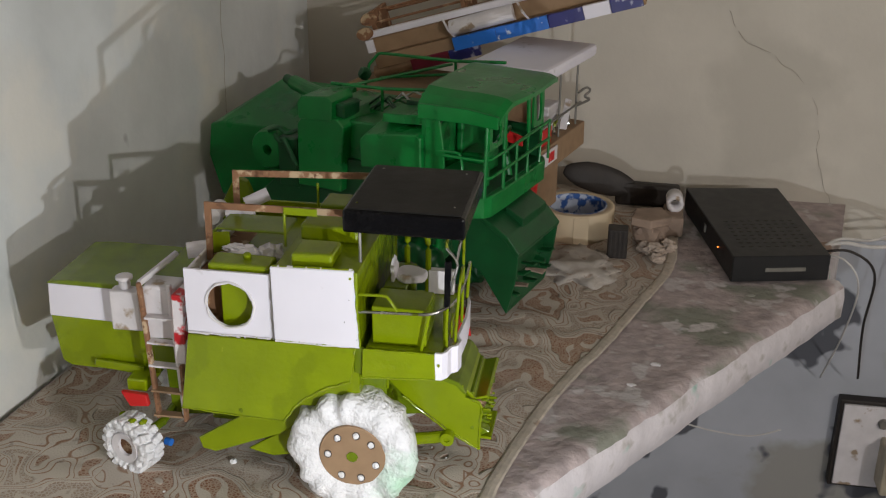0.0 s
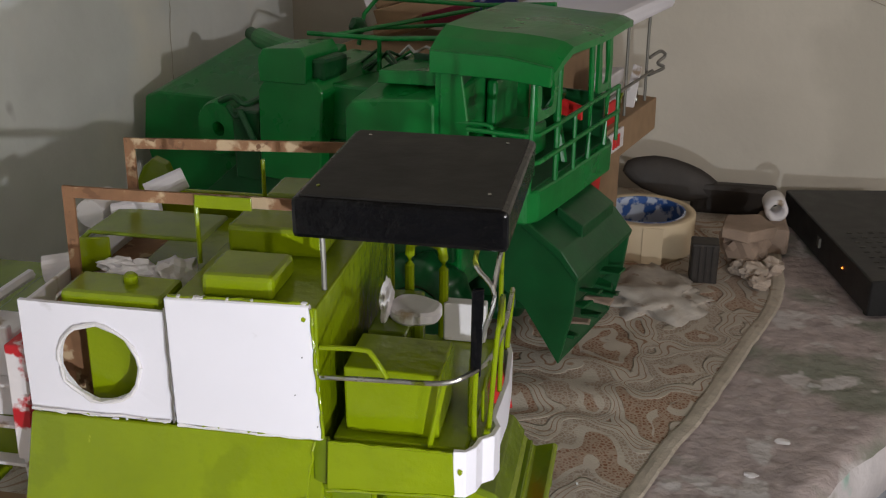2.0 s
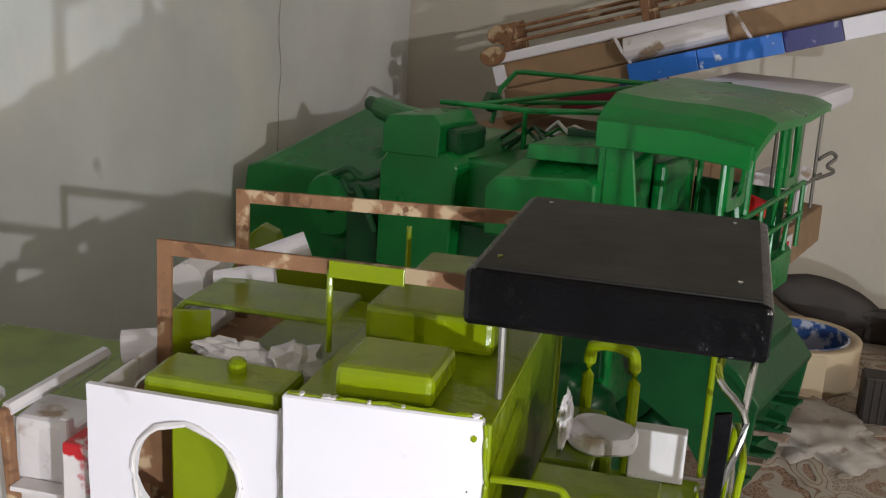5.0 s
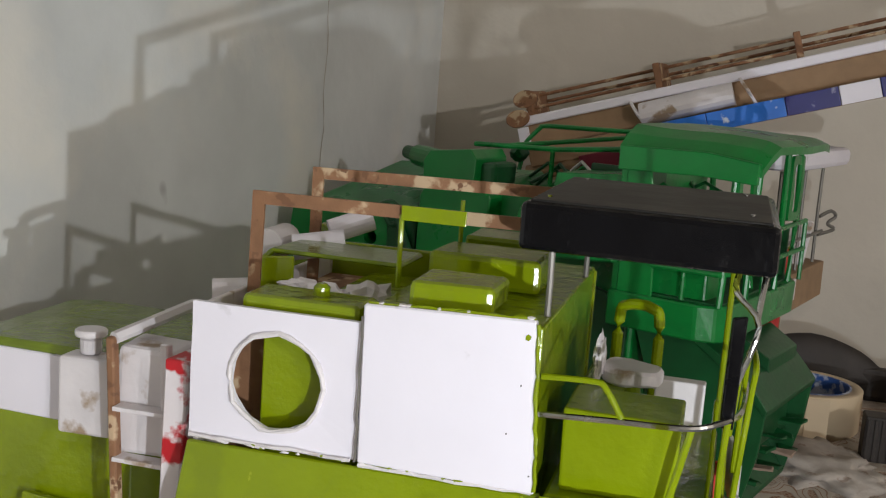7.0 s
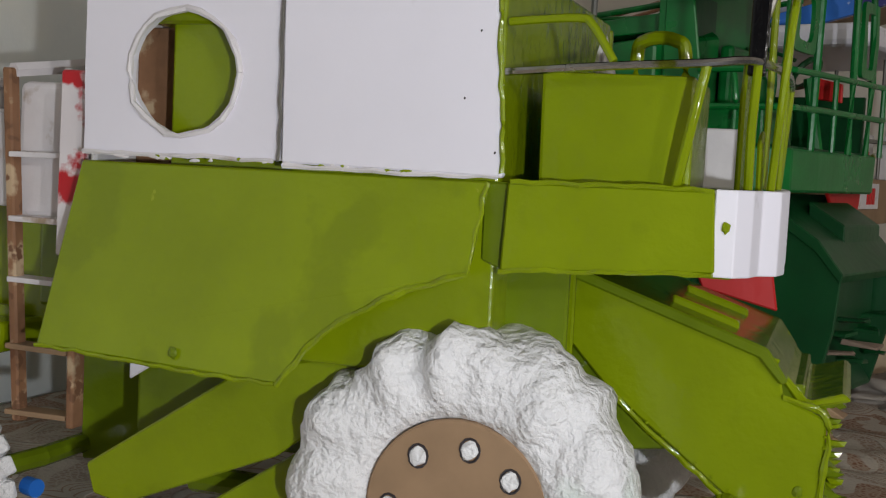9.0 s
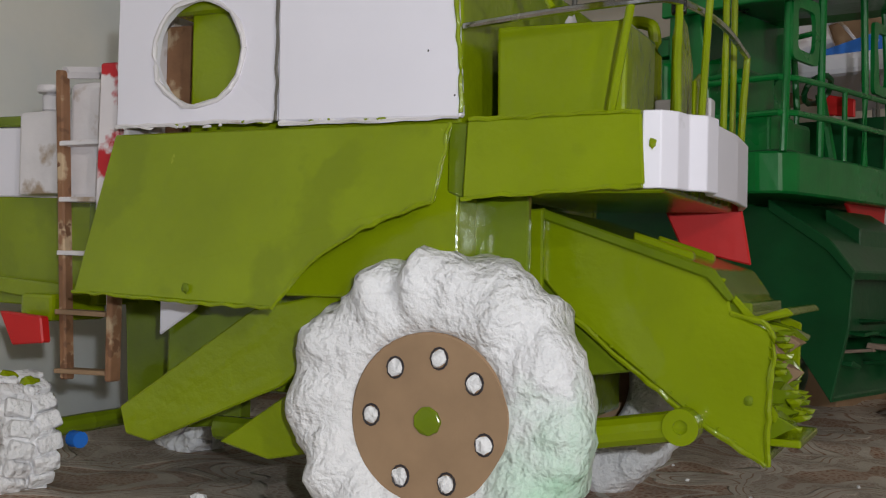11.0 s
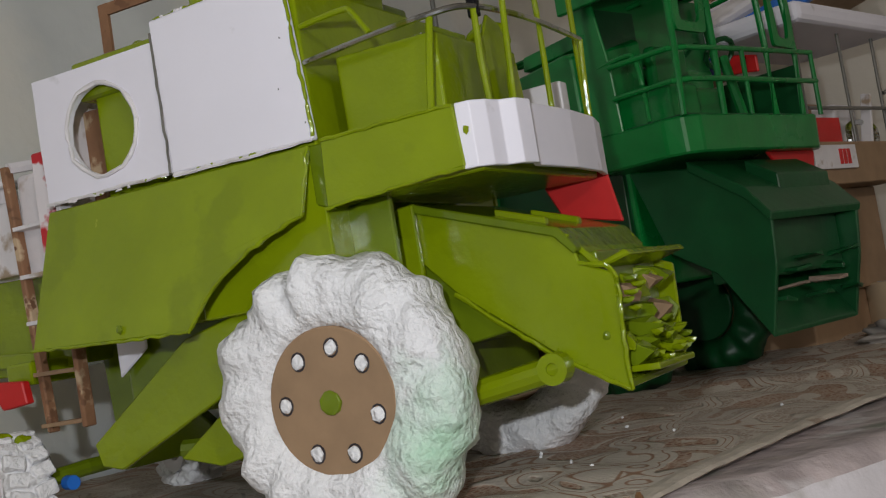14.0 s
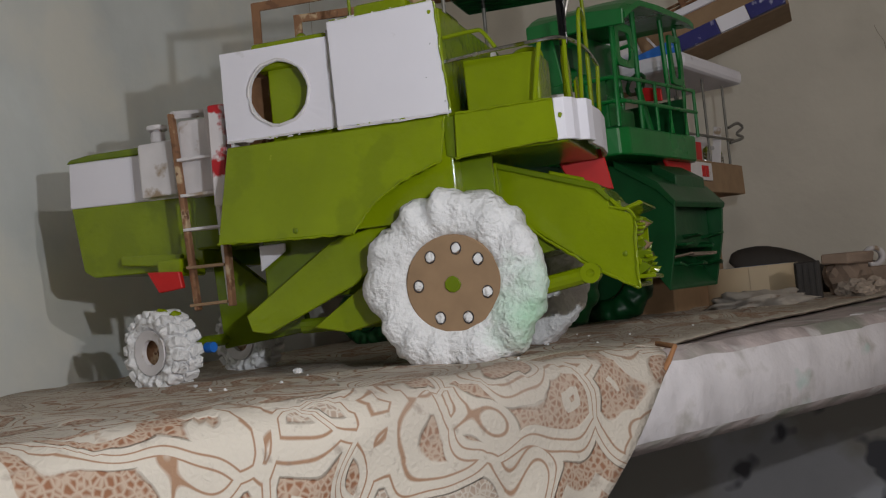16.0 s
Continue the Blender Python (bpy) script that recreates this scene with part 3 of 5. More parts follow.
inner = [(0.0725, 0.0035), (0.0785, 0.0035), (0.082, 0.009), (0.0838, 0.018), (0.0895, 0.0235), (0.0912, 0.032), (0.0872, 0.043), (0.0892, 0.085), (0.0870, 0.124), (0.0815, 0.1485)]
part("front_trim", prism(strip + inner[::-1], 0.1525, 0.1815, "z", 0.0004), WHITE, limec, "folded white card trim")
part("seat_box", warped(bx(0.008, 0.062, 0.014, 0.060, 0.180, 0.2195, 0.0015), 0.001), LIME, limec)
part("dashboard", warped(bx(0.006, 0.030, 0.074, 0.14, 0.180, 0.214, 0.002), 0.001), LIME_DARK, limec)
part("driver_seat", warped(disc((0.032, 0.098, 0.2185), 0.0165, 0.008, 22, "z"), 0.002, 70), WORN_WHITE, limec, "round white foam seat")
part("seat_stem", tube([(0.032, 0.098, 0.180), (0.032, 0.098, 0.215)], 0.005, 10), LIME_DARK, limec)
part("seat_back", warped(lump((0.014, 0.094, 0.226), (0.003, 0.013, 0.013), 0.4), 0.0006), WORN_WHITE, limec)
part("grab_bar", tube(smooth_line([(0.018, 0.146, 0.181), (0.018, 0.146, 0.236), (0.022, 0.144, 0.246), (0.036, 0.142, 0.246), (0.041, 0.142, 0.236), (0.041, 0.142, 0.181)], 6), 0.0032, 10), LIME, limec)
part("control_box", bx(0.042, 0.070, 0.138, 0.148, 0.180, 0.207, 0.001), WORN_WHITE, limec)
part("console", warped(prism([(0.030, 0.180), (0.060, 0.180), (0.064, 0.208), (0.052, 0.224), (0.040, 0.227), (0.031, 0.215)], 0.0755, 0.0775, "x"), 0.001), LIME, limec, "ragged lime card console")
part("console", warped(prism([(0.036, 0.180), (0.052, 0.180), (0.050, 0.203), (0.040, 0.198)], 0.0825, 0.0845, "x"), 0.0015), LIME, limec)
part("handrail", tube(smooth_line([(-0.002, 0.004, 0.236), (0.022, 0.003, 0.2372), (0.028, 0.002, 0.2345), (0.036, 0.001, 0.2225)], 6), 0.0015, 8), LIME, limec)
part("handrail", tube(smooth_line([(-0.002, 0.003, 0.2185), (0.035, 0.001, 0.2210), (0.066, 0.001, 0.2225), (0.079, 0.010, 0.2245), (0.087, 0.030, 0.2240), (0.090, 0.070, 0.2240), (0.088, 0.130, 0.2240)], 5), 0.0015, 8), STEEL, limec)
for x, y, q in ((0.067, 0.002, 0.0585), (0.082, 0.016, 0.081), (0.088, 0.130, 0.085)):
    part("rail_post", warped(tube([(q, y + 0.003, 0.180), ((q + x) / 2, y + 0.001, 0.202), (x, y, 0.2235)], 0.0017, 8), 0.001, 90), LIME, limec)
part("loop_rail", tube(smooth_line([(0.088, 0.030, 0.181), (0.091, 0.029, 0.232), (0.092, 0.033, 0.247), (0.090, 0.060, 0.249), (0.089, 0.072, 0.236), (0.088, 0.074, 0.181)], 6), 0.0015, 8), LIME, limec)
part("mirror_rod", tube(smooth_line([(0.080, 0.030, 0.291), (0.0795, 0.026, 0.281), (0.0905, 0.020, 0.268), (0.0835, 0.018, 0.240), (0.0805, 0.018, 0.224)], 4), 0.0015, 8), STEEL, limec, "bent bright wire")
part("mirror_rod", tube([(0.092, 0.036, 0.291), (0.0895, 0.022, 0.270)], 0.0015, 8), STEEL, limec)
part("mirror", warped(bx(0.0785, 0.0845, 0.0155, 0.0185, 0.219, 0.272, 0.001), 0.0022, 60), BLACK, limec, "twisted strip of black tape")
# front wheel and axle
fw = wheel(limec, (-0.0105, 0.012, 0.0635), 0.0650, 0.042, FOAM_SPLASHED, 0.030, 3.1)
part("hub", disc((-0.009, -0.006, 0.0615), 0.0345, 0.004, 40), CARD, fw, "round brown cardboard hub")
part("hub_cap", warped(disc((-0.009, -0.0085, 0.0610), 0.0058, 0.002, 9), 0.0008, 200), LIME_DARK, fw)
for a in (126, 80, 39, -17, -70, -117, 178):
    x, z = -0.009 + 0.0252 * math.cos(radians(a)), 0.061 + 0.0252 * math.sin(radians(a))
    part("bolt", lump((x, -0.0085, z), (0.0033, 0.0016, 0.0036), 0.3, 30, 2), FOAM, fw)
    part("bolt_ring", tube([(x + 0.0036 * math.cos(k * 0.5236), -0.0082, z + 0.0042 * math.sin(k * 0.5236)) for k in range(13)], 0.0005, 5), INK, fw)
fw2 = wheel(limec, (-0.009, 0.184, 0.0635), 0.0635, 0.036, FOAM, 0.031, 8.4)
part("hub", disc((-0.009, 0.196, 0.061), 0.0315, 0.004, 40), CARD, fw2)
part("axle", tube([(-0.009, 0.02, 0.061), (-0.009, 0.18, 0.061)], 0.006, 12), LIME_DARK, limec)
# recessed under-parts take the darker lime, shade put into their colour
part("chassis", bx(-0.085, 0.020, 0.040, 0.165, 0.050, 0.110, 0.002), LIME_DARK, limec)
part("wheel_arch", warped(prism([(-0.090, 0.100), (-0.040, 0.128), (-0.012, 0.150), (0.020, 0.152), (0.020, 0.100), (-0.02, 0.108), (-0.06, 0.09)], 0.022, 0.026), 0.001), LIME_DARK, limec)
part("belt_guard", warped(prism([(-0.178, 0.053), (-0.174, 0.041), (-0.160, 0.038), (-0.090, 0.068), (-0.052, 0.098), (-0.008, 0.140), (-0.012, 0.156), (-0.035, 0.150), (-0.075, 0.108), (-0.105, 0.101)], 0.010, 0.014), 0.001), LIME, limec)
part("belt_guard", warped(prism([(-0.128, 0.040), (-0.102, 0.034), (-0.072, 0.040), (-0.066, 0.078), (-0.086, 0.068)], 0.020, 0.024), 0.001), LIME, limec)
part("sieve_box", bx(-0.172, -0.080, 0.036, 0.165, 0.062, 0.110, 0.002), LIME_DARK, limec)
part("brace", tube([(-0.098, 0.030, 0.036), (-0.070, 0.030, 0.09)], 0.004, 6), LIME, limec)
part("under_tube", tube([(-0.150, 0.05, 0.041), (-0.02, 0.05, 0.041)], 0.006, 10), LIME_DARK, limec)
part("white_flap", prism([(-0.172, 0.086), (-0.150, 0.100), (-0.150, 0.106), (-0.172, 0.106)], 0.030, 0.032), WHITE, limec)
# intake at the front
intake = new("intake")
intake.parent = limec
part("cheek", warped(prism([(0.016, 0.145), (0.094, 0.1185), (0.0965, 0.106), (0.1125, 0.099), (0.1115, 0.0455), (0.084, 0.0615), (0.031, 0.101), (0.014, 0.119)], 0.053, 0.056), 0.001), LIME, intake)
part("cheek", warped(prism([(0.016, 0.145), (0.094, 0.1185), (0.0965, 0.106), (0.1125, 0.099), (0.1115, 0.0455), (0.084, 0.0615), (0.031, 0.101), (0.014, 0.119)], 0.142, 0.145), 0.001), LIME, intake)
edge_bead([(0.016, 0.0525, 0.145), (0.050, 0.0525, 0.1335), (0.094, 0.0525, 0.1185)], intake, 8.0)
edge_bead([(0.0965, 0.0525, 0.106), (0.1125, 0.0525, 0.099), (0.112, 0.0525, 0.072), (0.1115, 0.0525, 0.0455)], intake, 9.0, 0.0012)
edge_bead([(0.1115, 0.0525, 0.0455), (0.084, 0.0525, 0.0615), (0.056, 0.0525, 0.081), (0.031, 0.0525, 0.101)], intake, 10.0, 0.0012)
edge_bead([(0.016, 0.0522, 0.148), (0.0155, 0.0522, 0.132), (0.0150, 0.0522, 0.110)], intake, 11.0)
part("joint_plate", warped(prism([(-0.022, 0.146), (0.0165, 0.148), (0.0165, 0.103), (-0.004, 0.122), (-0.020, 0.128)], 0.049, 0.0525), 0.001), LIME, intake)
part("top_plate", prism([(0.016, 0.148), (0.090, 0.1235), (0.098, 0.112), (0.0955, 0.110), (0.087, 0.1195), (0.016, 0.1435)], 0.050, 0.147), LIME_DARK, intake)
part("top_rib", prism([(0.052, 0.139), (0.078, 0.1305), (0.078, 0.1265), (0.052, 0.135)], 0.066, 0.071), LIME, intake)
part("top_rib", prism([(0.052, 0.139), (0.078, 0.1305), (0.078, 0.1265), (0.052, 0.135)], 0.110, 0.115), LIME, intake)
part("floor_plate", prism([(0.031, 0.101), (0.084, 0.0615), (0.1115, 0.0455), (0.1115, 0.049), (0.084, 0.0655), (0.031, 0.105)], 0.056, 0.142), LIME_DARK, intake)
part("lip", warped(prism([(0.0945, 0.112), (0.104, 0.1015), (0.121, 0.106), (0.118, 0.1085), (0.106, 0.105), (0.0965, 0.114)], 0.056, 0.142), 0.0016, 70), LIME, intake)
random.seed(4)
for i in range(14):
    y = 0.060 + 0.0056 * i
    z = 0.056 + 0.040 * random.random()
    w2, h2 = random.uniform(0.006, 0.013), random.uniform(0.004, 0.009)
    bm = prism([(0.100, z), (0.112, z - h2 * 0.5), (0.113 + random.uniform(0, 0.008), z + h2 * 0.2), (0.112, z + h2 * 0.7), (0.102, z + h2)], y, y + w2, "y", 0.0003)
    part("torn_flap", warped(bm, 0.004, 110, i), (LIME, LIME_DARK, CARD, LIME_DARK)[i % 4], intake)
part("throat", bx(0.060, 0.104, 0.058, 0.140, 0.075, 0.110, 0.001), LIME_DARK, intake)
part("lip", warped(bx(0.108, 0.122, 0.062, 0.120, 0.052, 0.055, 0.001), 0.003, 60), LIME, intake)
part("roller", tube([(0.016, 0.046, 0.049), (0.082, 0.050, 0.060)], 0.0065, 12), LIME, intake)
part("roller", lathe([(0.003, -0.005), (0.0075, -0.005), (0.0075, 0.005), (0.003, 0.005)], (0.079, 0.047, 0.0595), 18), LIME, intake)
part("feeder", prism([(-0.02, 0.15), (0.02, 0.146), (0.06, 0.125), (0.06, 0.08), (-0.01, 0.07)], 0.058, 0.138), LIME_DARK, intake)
part("red_card", prism([(0.042, 0.160), (0.082, 0.160), (0.088, 0.126), (0.054, 0.134)], 0.150, 0.153), RED, limec, "red paper scrap")
# tail hood
hood = new("rear_hood")
hood.parent = limec
part("hood_body", warped(prism([(-0.354, 0.158), (-0.235, 0.155), (-0.235, 0.098), (-0.262, 0.096), (-0.338, 0.098), (-0.347, 0.104)], 0.058, 0.164), 0.0008), LIME, hood)
part("hood_band", warped(prism([(-0.354, 0.1575), (-0.235, 0.1545), (-0.235, 0.193), (-0.352, 0.1955)], 0.0565, 0.1655), 0.0007), WHITE, hood, "white painted band")
part("hood_top", warped(prism([(-0.354, 0.1953), (-0.350, 0.1985), (-0.330, 0.2005), (-0.172, 0.2005), (-0.172, 0.1935)], 0.0555, 0.1665), 0.0008), LIME_DARK, hood)
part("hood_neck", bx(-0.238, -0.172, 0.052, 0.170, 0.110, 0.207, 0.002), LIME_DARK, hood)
part("hood_skirt", warped(prism([(-0.305, 0.112), (-0.250, 0.108), (-0.252, 0.098), (-0.306, 0.104)], 0.049, 0.054), 0.0008), LIME, hood)
part("hood_foot", bx(-0.262, -0.240, 0.03, 0.07, 0.090, 0.104, 0.002), LIME, hood)
part("red_card", prism([(-0.264, 0.095), (-0.236, 0.093), (-0.234, 0.080), (-0.255, 0.078)], 0.018, 0.024), RED, hood, "red paper scrap")
part("fuel_tank", warped(bx(-0.276, -0.243, 0.040, 0.060, 0.156, 0.200, 0.002), 0.001), WORN_WHITE, limec, "white painted paper tank")
part("tank_neck", disc((-0.262, 0.050, 0.205), 0.006, 0.012, 14, "z"), WORN_WHITE, limec)
part("tank_cap", disc((-0.262, 0.050, 0.2125), 0.009, 0.004, 14, "z"), WORN_WHITE, limec)
part("locker", warped(bx(-0.236, -0.201, 0.034, 0.062, 0.1525, 0.213, 0.003), 0.0018, 50), WORN_WHITE, limec, "crumpled white painted box")
part("step_side", warped(prism([(-0.1960, 0.140), (-0.1850, 0.140), (-0.1815, 0.216), (-0.1945, 0.216)], 0.010, 0.052), 0.0012), RED_WHITE, limec, "peeling red and white printed card")
part("step_side", warped(bx(-0.1985, -0.195, 0.022, 0.030, 0.062, 0.130, 0.001), 0.001), CARD_WORN, limec)
ladder = new("ladder")
ladder.parent = limec
for (xa, xb) in ((-0.236, -0.2275), (-0.2045, -0.199)):
    part("ladder_rail", warped(prism([(xa - 0.0022, 0.218), (xa + 0.0022, 0.218), (xb + 0.0022, 0.062), (xb - 0.0022, 0.062)], 0.026, 0.032), 0.0012, 40), CARD_WORN if xa < -0.22 else WORN_WHITE, ladder)
for z in (0.180, 0.152, 0.125, 0.095, 0.066):
    part("rung", warped(bx(-0.2325, -0.200, 0.024, 0.034, z - 0.0012, z + 0.0012, 0.0004), 0.0008), WORN_WHITE if z > 0.1 else CARD, ladder)
part("ladder_top", tube([(-0.236, 0.030, 0.217), (-0.220, 0.090, 0.226)], 0.0035, 6), WORN_WHITE, ladder)


def rear_wheel(y, turn):
    w = wheel(limec, (0, 0, 0), 0.0295, 0.026, FOAM, 0.016, 12.0 + y, lugs=16)
    part("rim", lathe([(0.010, -0.012), (0.0175, -0.0135), (0.0175, -0.009), (0.010, -0.008)], (0, 0, 0), 30), WORN_WHITE, w)
    part("hub", disc((0, -0.002, 0), 0.016, 0.006, 24), CARD_WORN, w)
    for k in range(36):
        a = 2 * math.pi * (k + 0.5 * (k % 2)) / 36
        side = 1 if k % 2 else -1
        bm = warped(bx(-0.0042, 0.0042, 0.001 if side > 0 else -0.0135, 0.0135 if side > 0 else -0.001, 0.0265, 0.0322, 0.0014), 0.0010, 120, k)
        bmesh.ops.transform(bm, matrix=Matrix.Rotation(a, 4, "Y") @ Matrix.Rotation(0.22 * side, 4, "Z"), verts=bm.verts)
        part("tread", bm, FOAM, w)
    for a, yy in ((1.1, 0.004), (1.35, -0.004), (2.2, 0.008)):
        part("paint_dab", lump((0.031 * math.cos(a), yy, 0.031 * math.sin(a)), (0.004, 0.005, 0.003), 0.4, 30, 2), LIME, w)
    w.matrix_basis = pose(-0.257, y, 0.0325, 0, 0, turn)
    return w


rear_wheel(0.020, -20)
rear_wheel(0.170, -20)
part("rear_axle", tube([(-0.255, 0.025, 0.0325), (-0.240, 0.06, 0.036), (-0.240, 0.165, 0.036)], 0.005, 10), LIME_DARK, limec)
part("axle_stub", tube([(-0.224, 0.030, 0.032), (-0.217, 0.028, 0.032)], 0.0042, 12), BLUE, limec, "blue bottle-cap hub")
part("axle_frame", prism([(-0.240, 0.028), (-0.165, 0.036), (-0.165, 0.050), (-0.235, 0.11), (-0.245, 0.11)], 0.09, 0.10), LIME_DARK, limec)

# ---- the dark green model behind, standing at an angle; its own origin is the near front corner of the cab ----
gm = thing("combine_harvester_model", "handmade dark green painted cardboard combine harvester model", "model vehicle", "handmade harvester models")
gm.matrix_basis = pose(0.074, 0.368, 0, 0, 0, -18)


def lofted(near, far, y0, y1):
    """Like prism along y, with a different outline at each end."""
    bm = bmesh.new()
    lo = [bm.verts.new((p[0], y0, p[1])) for p in near]
    hi = [bm.verts.new((p[0], y1, p[1])) for p in far]
    bm.faces.new(lo)
    bm.faces.new(hi[::-1])
    for i in range(len(near)):
        j = (i + 1) % len(near)
        bm.faces.new((lo[j], lo[i], hi[i], hi[j]))
    bmesh.ops.recalc_face_normals(bm, faces=bm.faces[:])
    bmesh.ops.bevel(bm, geom=bm.edges[:], offset=0.0015, segments=1, affect="EDGES")
    return bm


part("hood", warped(lofted([(-0.486, 0.172), (-0.480, 0.219), (-0.462, 0.226), (-0.300, 0.232), (-0.290, 0.120), (-0.466, 0.112)],
                           [(-0.470, 0.180), (-0.440, 0.262), (-0.430, 0.268), (-0.300, 0.272), (-0.290, 0.120), (-0.455, 0.118)], 0.065, 0.185), 0.0012, 18), GREEN, gm, "sloping green rear hood")
part("hull", warped(bx(-0.296, -0.086, 0.040, 0.188, 0.085, 0.268, 0.003), 0.001), GREEN, gm)
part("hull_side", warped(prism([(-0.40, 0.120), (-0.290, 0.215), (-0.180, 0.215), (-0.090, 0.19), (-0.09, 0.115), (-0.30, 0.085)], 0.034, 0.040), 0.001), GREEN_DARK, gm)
part("engine_cover", warped(lofted([(-0.297, 0.170), (-0.296, 0.258), (-0.288, 0.268), (-0.232, 0.272), (-0.222, 0.262), (-0.228, 0.170)],
                                   [(-0.297, 0.170), (-0.296, 0.262), (-0.288, 0.278), (-0.222, 0.282), (-0.212, 0.270), (-0.222, 0.170)], 0.022, 0.115), 0.001), GREEN, gm)
air = part("air_box", warped(prism([(-0.292, 0.266), (-0.293, 0.288), (-0.287, 0.297), (-0.244, 0.302), (-0.238, 0.294), (-0.239, 0.268)], 0.020, 0.075), 0.0008), GREEN, gm)
part("air_duct", warped(bx(-0.240, -0.224, 0.030, 0.070, 0.270, 0.292, 0.004), 0.002, 50), GREEN_DARK, air)
part("fuel_tank", warped(lofted([(-0.180, 0.222), (-0.181, 0.258), (-0.172, 0.268), (-0.098, 0.276), (-0.091, 0.272), (-0.091, 0.228)],
                                [(-0.180, 0.222), (-0.176, 0.280), (-0.168, 0.286), (-0.088, 0.292), (-0.080, 0.286), (-0.080, 0.228)], -0.004, 0.075), 0.001), GREEN, gm)
lid = part("tank_lid", warped(prism([(-0.160, 0.280), (-0.158, 0.292), (-0.098, 0.297), (-0.094, 0.284)], 0.018, 0.070), 0.0008), GREEN, gm)
part("lid_ridge", warped(bx(-0.150, -0.110, 0.066, 0.070, 0.292, 0.299, 0.001), 0.001), GREEN_DARK, lid)
part("blower", warped(lathe([(0.008, -0.016), (0.026, -0.016), (0.030, -0.010), (0.030, 0.012), (0.024, 0.016), (0.008, 0.016)], (-0.355, 0.048, 0.208), 26), 0.002, 50), GREEN, gm, "round card blower housing")
part("blower_box", warped(bx(-0.335, -0.302, 0.030, 0.066, 0.160, 0.232, 0.003), 0.002, 40), GREEN_DARK, gm)
for pts in ([(-0.352, 0.034, 0.236), (-0.332, 0.030, 0.244), (-0.318, 0.030, 0.238), (-0.300, 0.034, 0.246)], [(-0.340, 0.032, 0.234), (-0.330, 0.030, 0.224), (-0.318, 0.028, 0.228)], [(-0.322, 0.026, 0.232), (-0.310, 0.024, 0.214), (-0.300, 0.024, 0.196)]):
    part("pipe", tube(smooth_line(pts, 5), 0.0032, 8), GREEN_DARK, gm)
part("auger_tube", warped(tube([(-0.372, 0.130, 0.281), (-0.330, 0.105, 0.280), (-0.290, 0.085, 0.281)], 0.011, 16), 0.001), GREEN, gm)
part("auger_tip", tube([(-0.392, 0.140, 0.282), (-0.370, 0.128, 0.281)], 0.007, 14), GREEN_DARK, gm)
part("auger_cap", lump((-0.292, 0.195, 0.290), (0.010, 0.010, 0.010), 0.2, 30, 2), GREEN_DARK, gm)
# rails of the grain tank
for pts, r in (([(-0.276, 0.080, 0.303), (-0.190, 0.080, 0.306), (-0.075, 0.078, 0.318)], 0.0024),
               ([(-0.292, 0.196, 0.270), (-0.290, 0.205, 0.302), (-0.278, 0.212, 0.318), (-0.270, 0.213, 0.319), (-0.150, 0.210, 0.322), (-0.070, 0.206, 0.330)], 0.0024),
               ([(-0.195, 0.080, 0.274), (-0.195, 0.080, 0.306)], 0.0022), ([(-0.150, 0.210, 0.268), (-0.150, 0.210, 0.322)], 0.0022),
               ([(-0.245, 0.080, 0.304), (-0.150, 0.200, 0.320)], 0.0022), ([(-0.240, 0.150, 0.300), (-0.150, 0.196, 0.306), (-0.090, 0.205, 0.312)], 0.0020)):
    part("rail", tube(pts, r, 8), GREEN, gm)
random.seed(31)
for k in range(9):
    x, y = random.uniform(-0.235, -0.10), random.uniform(0.085, 0.17)
    a = random.uniform(-0.7, 0.7)
    part("stalk", tube([(x, y, 0.270), (x + 0.030 * math.cos(a), y + 0.030 * math.sin(a), 0.284 + random.uniform(0, 0.012)), (x + 0.058 * math.cos(a), y + 0.058 * math.sin(a), 0.276)], 0.0017, 6), (GREEN, GREEN_DARK, WORN_WHITE)[k % 3 if k % 4 else 1], gm)
# cab roof: a sheet that bows along the cab and droops at its near edge
gr = bmesh.new()
grid = []
for i in range(13):
    u = i / 12
    row = []
    for j in range(13):
        v = j / 12
        x = -0.090 + 0.112 * u - 0.010 * (v if u < 0.3 else 0) + 0.006 * math.sin(math.pi * v) * u
        y = -0.012 + 0.182 * v
        row.append((x, y, 0.338 - 0.016 * max(0, 1 - v / 0.14) - 0.003 * u - 0.004 * max(0, (u - 0.9) / 0.1) - 0.003 * max(0, (v - 0.9) / 0.1)))
    grid.append(row)
for off in (0.0, -0.006):
    vs = [[gr.verts.new((x, y, z + off)) for x, y, z in row] for row in grid]
    for i in range(12):
        for j in range(12):
            f = (vs[i][j], vs[i + 1][j], vs[i + 1][j + 1], vs[i][j + 1])
            gr.faces.new(f if off == 0 else f[::-1])
    rim_v = [vs[i][0] for i in range(13)] + [vs[12][j] for j in range(1, 13)] + [vs[i][12] for i in range(11, -1, -1)] + [vs[0][j] for j in range(11, 0, -1)]
    if off == 0.0:
        upper = rim_v
for k in range(len(upper)):
    m2 = (k + 1) % len(upper)
    gr.faces.new((upper[m2], upper[k], rim_v[k], rim_v[m2]))
bmesh.ops.recalc_face_normals(gr, faces=gr.faces[:])
groof = part("roof", warped(gr, 0.0012, 22), GREEN, gm, "bowed dark green cab roof")
part("roof_skirt", warped(prism([(-0.089, 0.304), (-0.089, 0.322), (-0.02, 0.323), (0.021, 0.319), (0.020, 0.303), (-0.02, 0.305)], -0.015, -0.010), 0.001, 18), GREEN, groof)
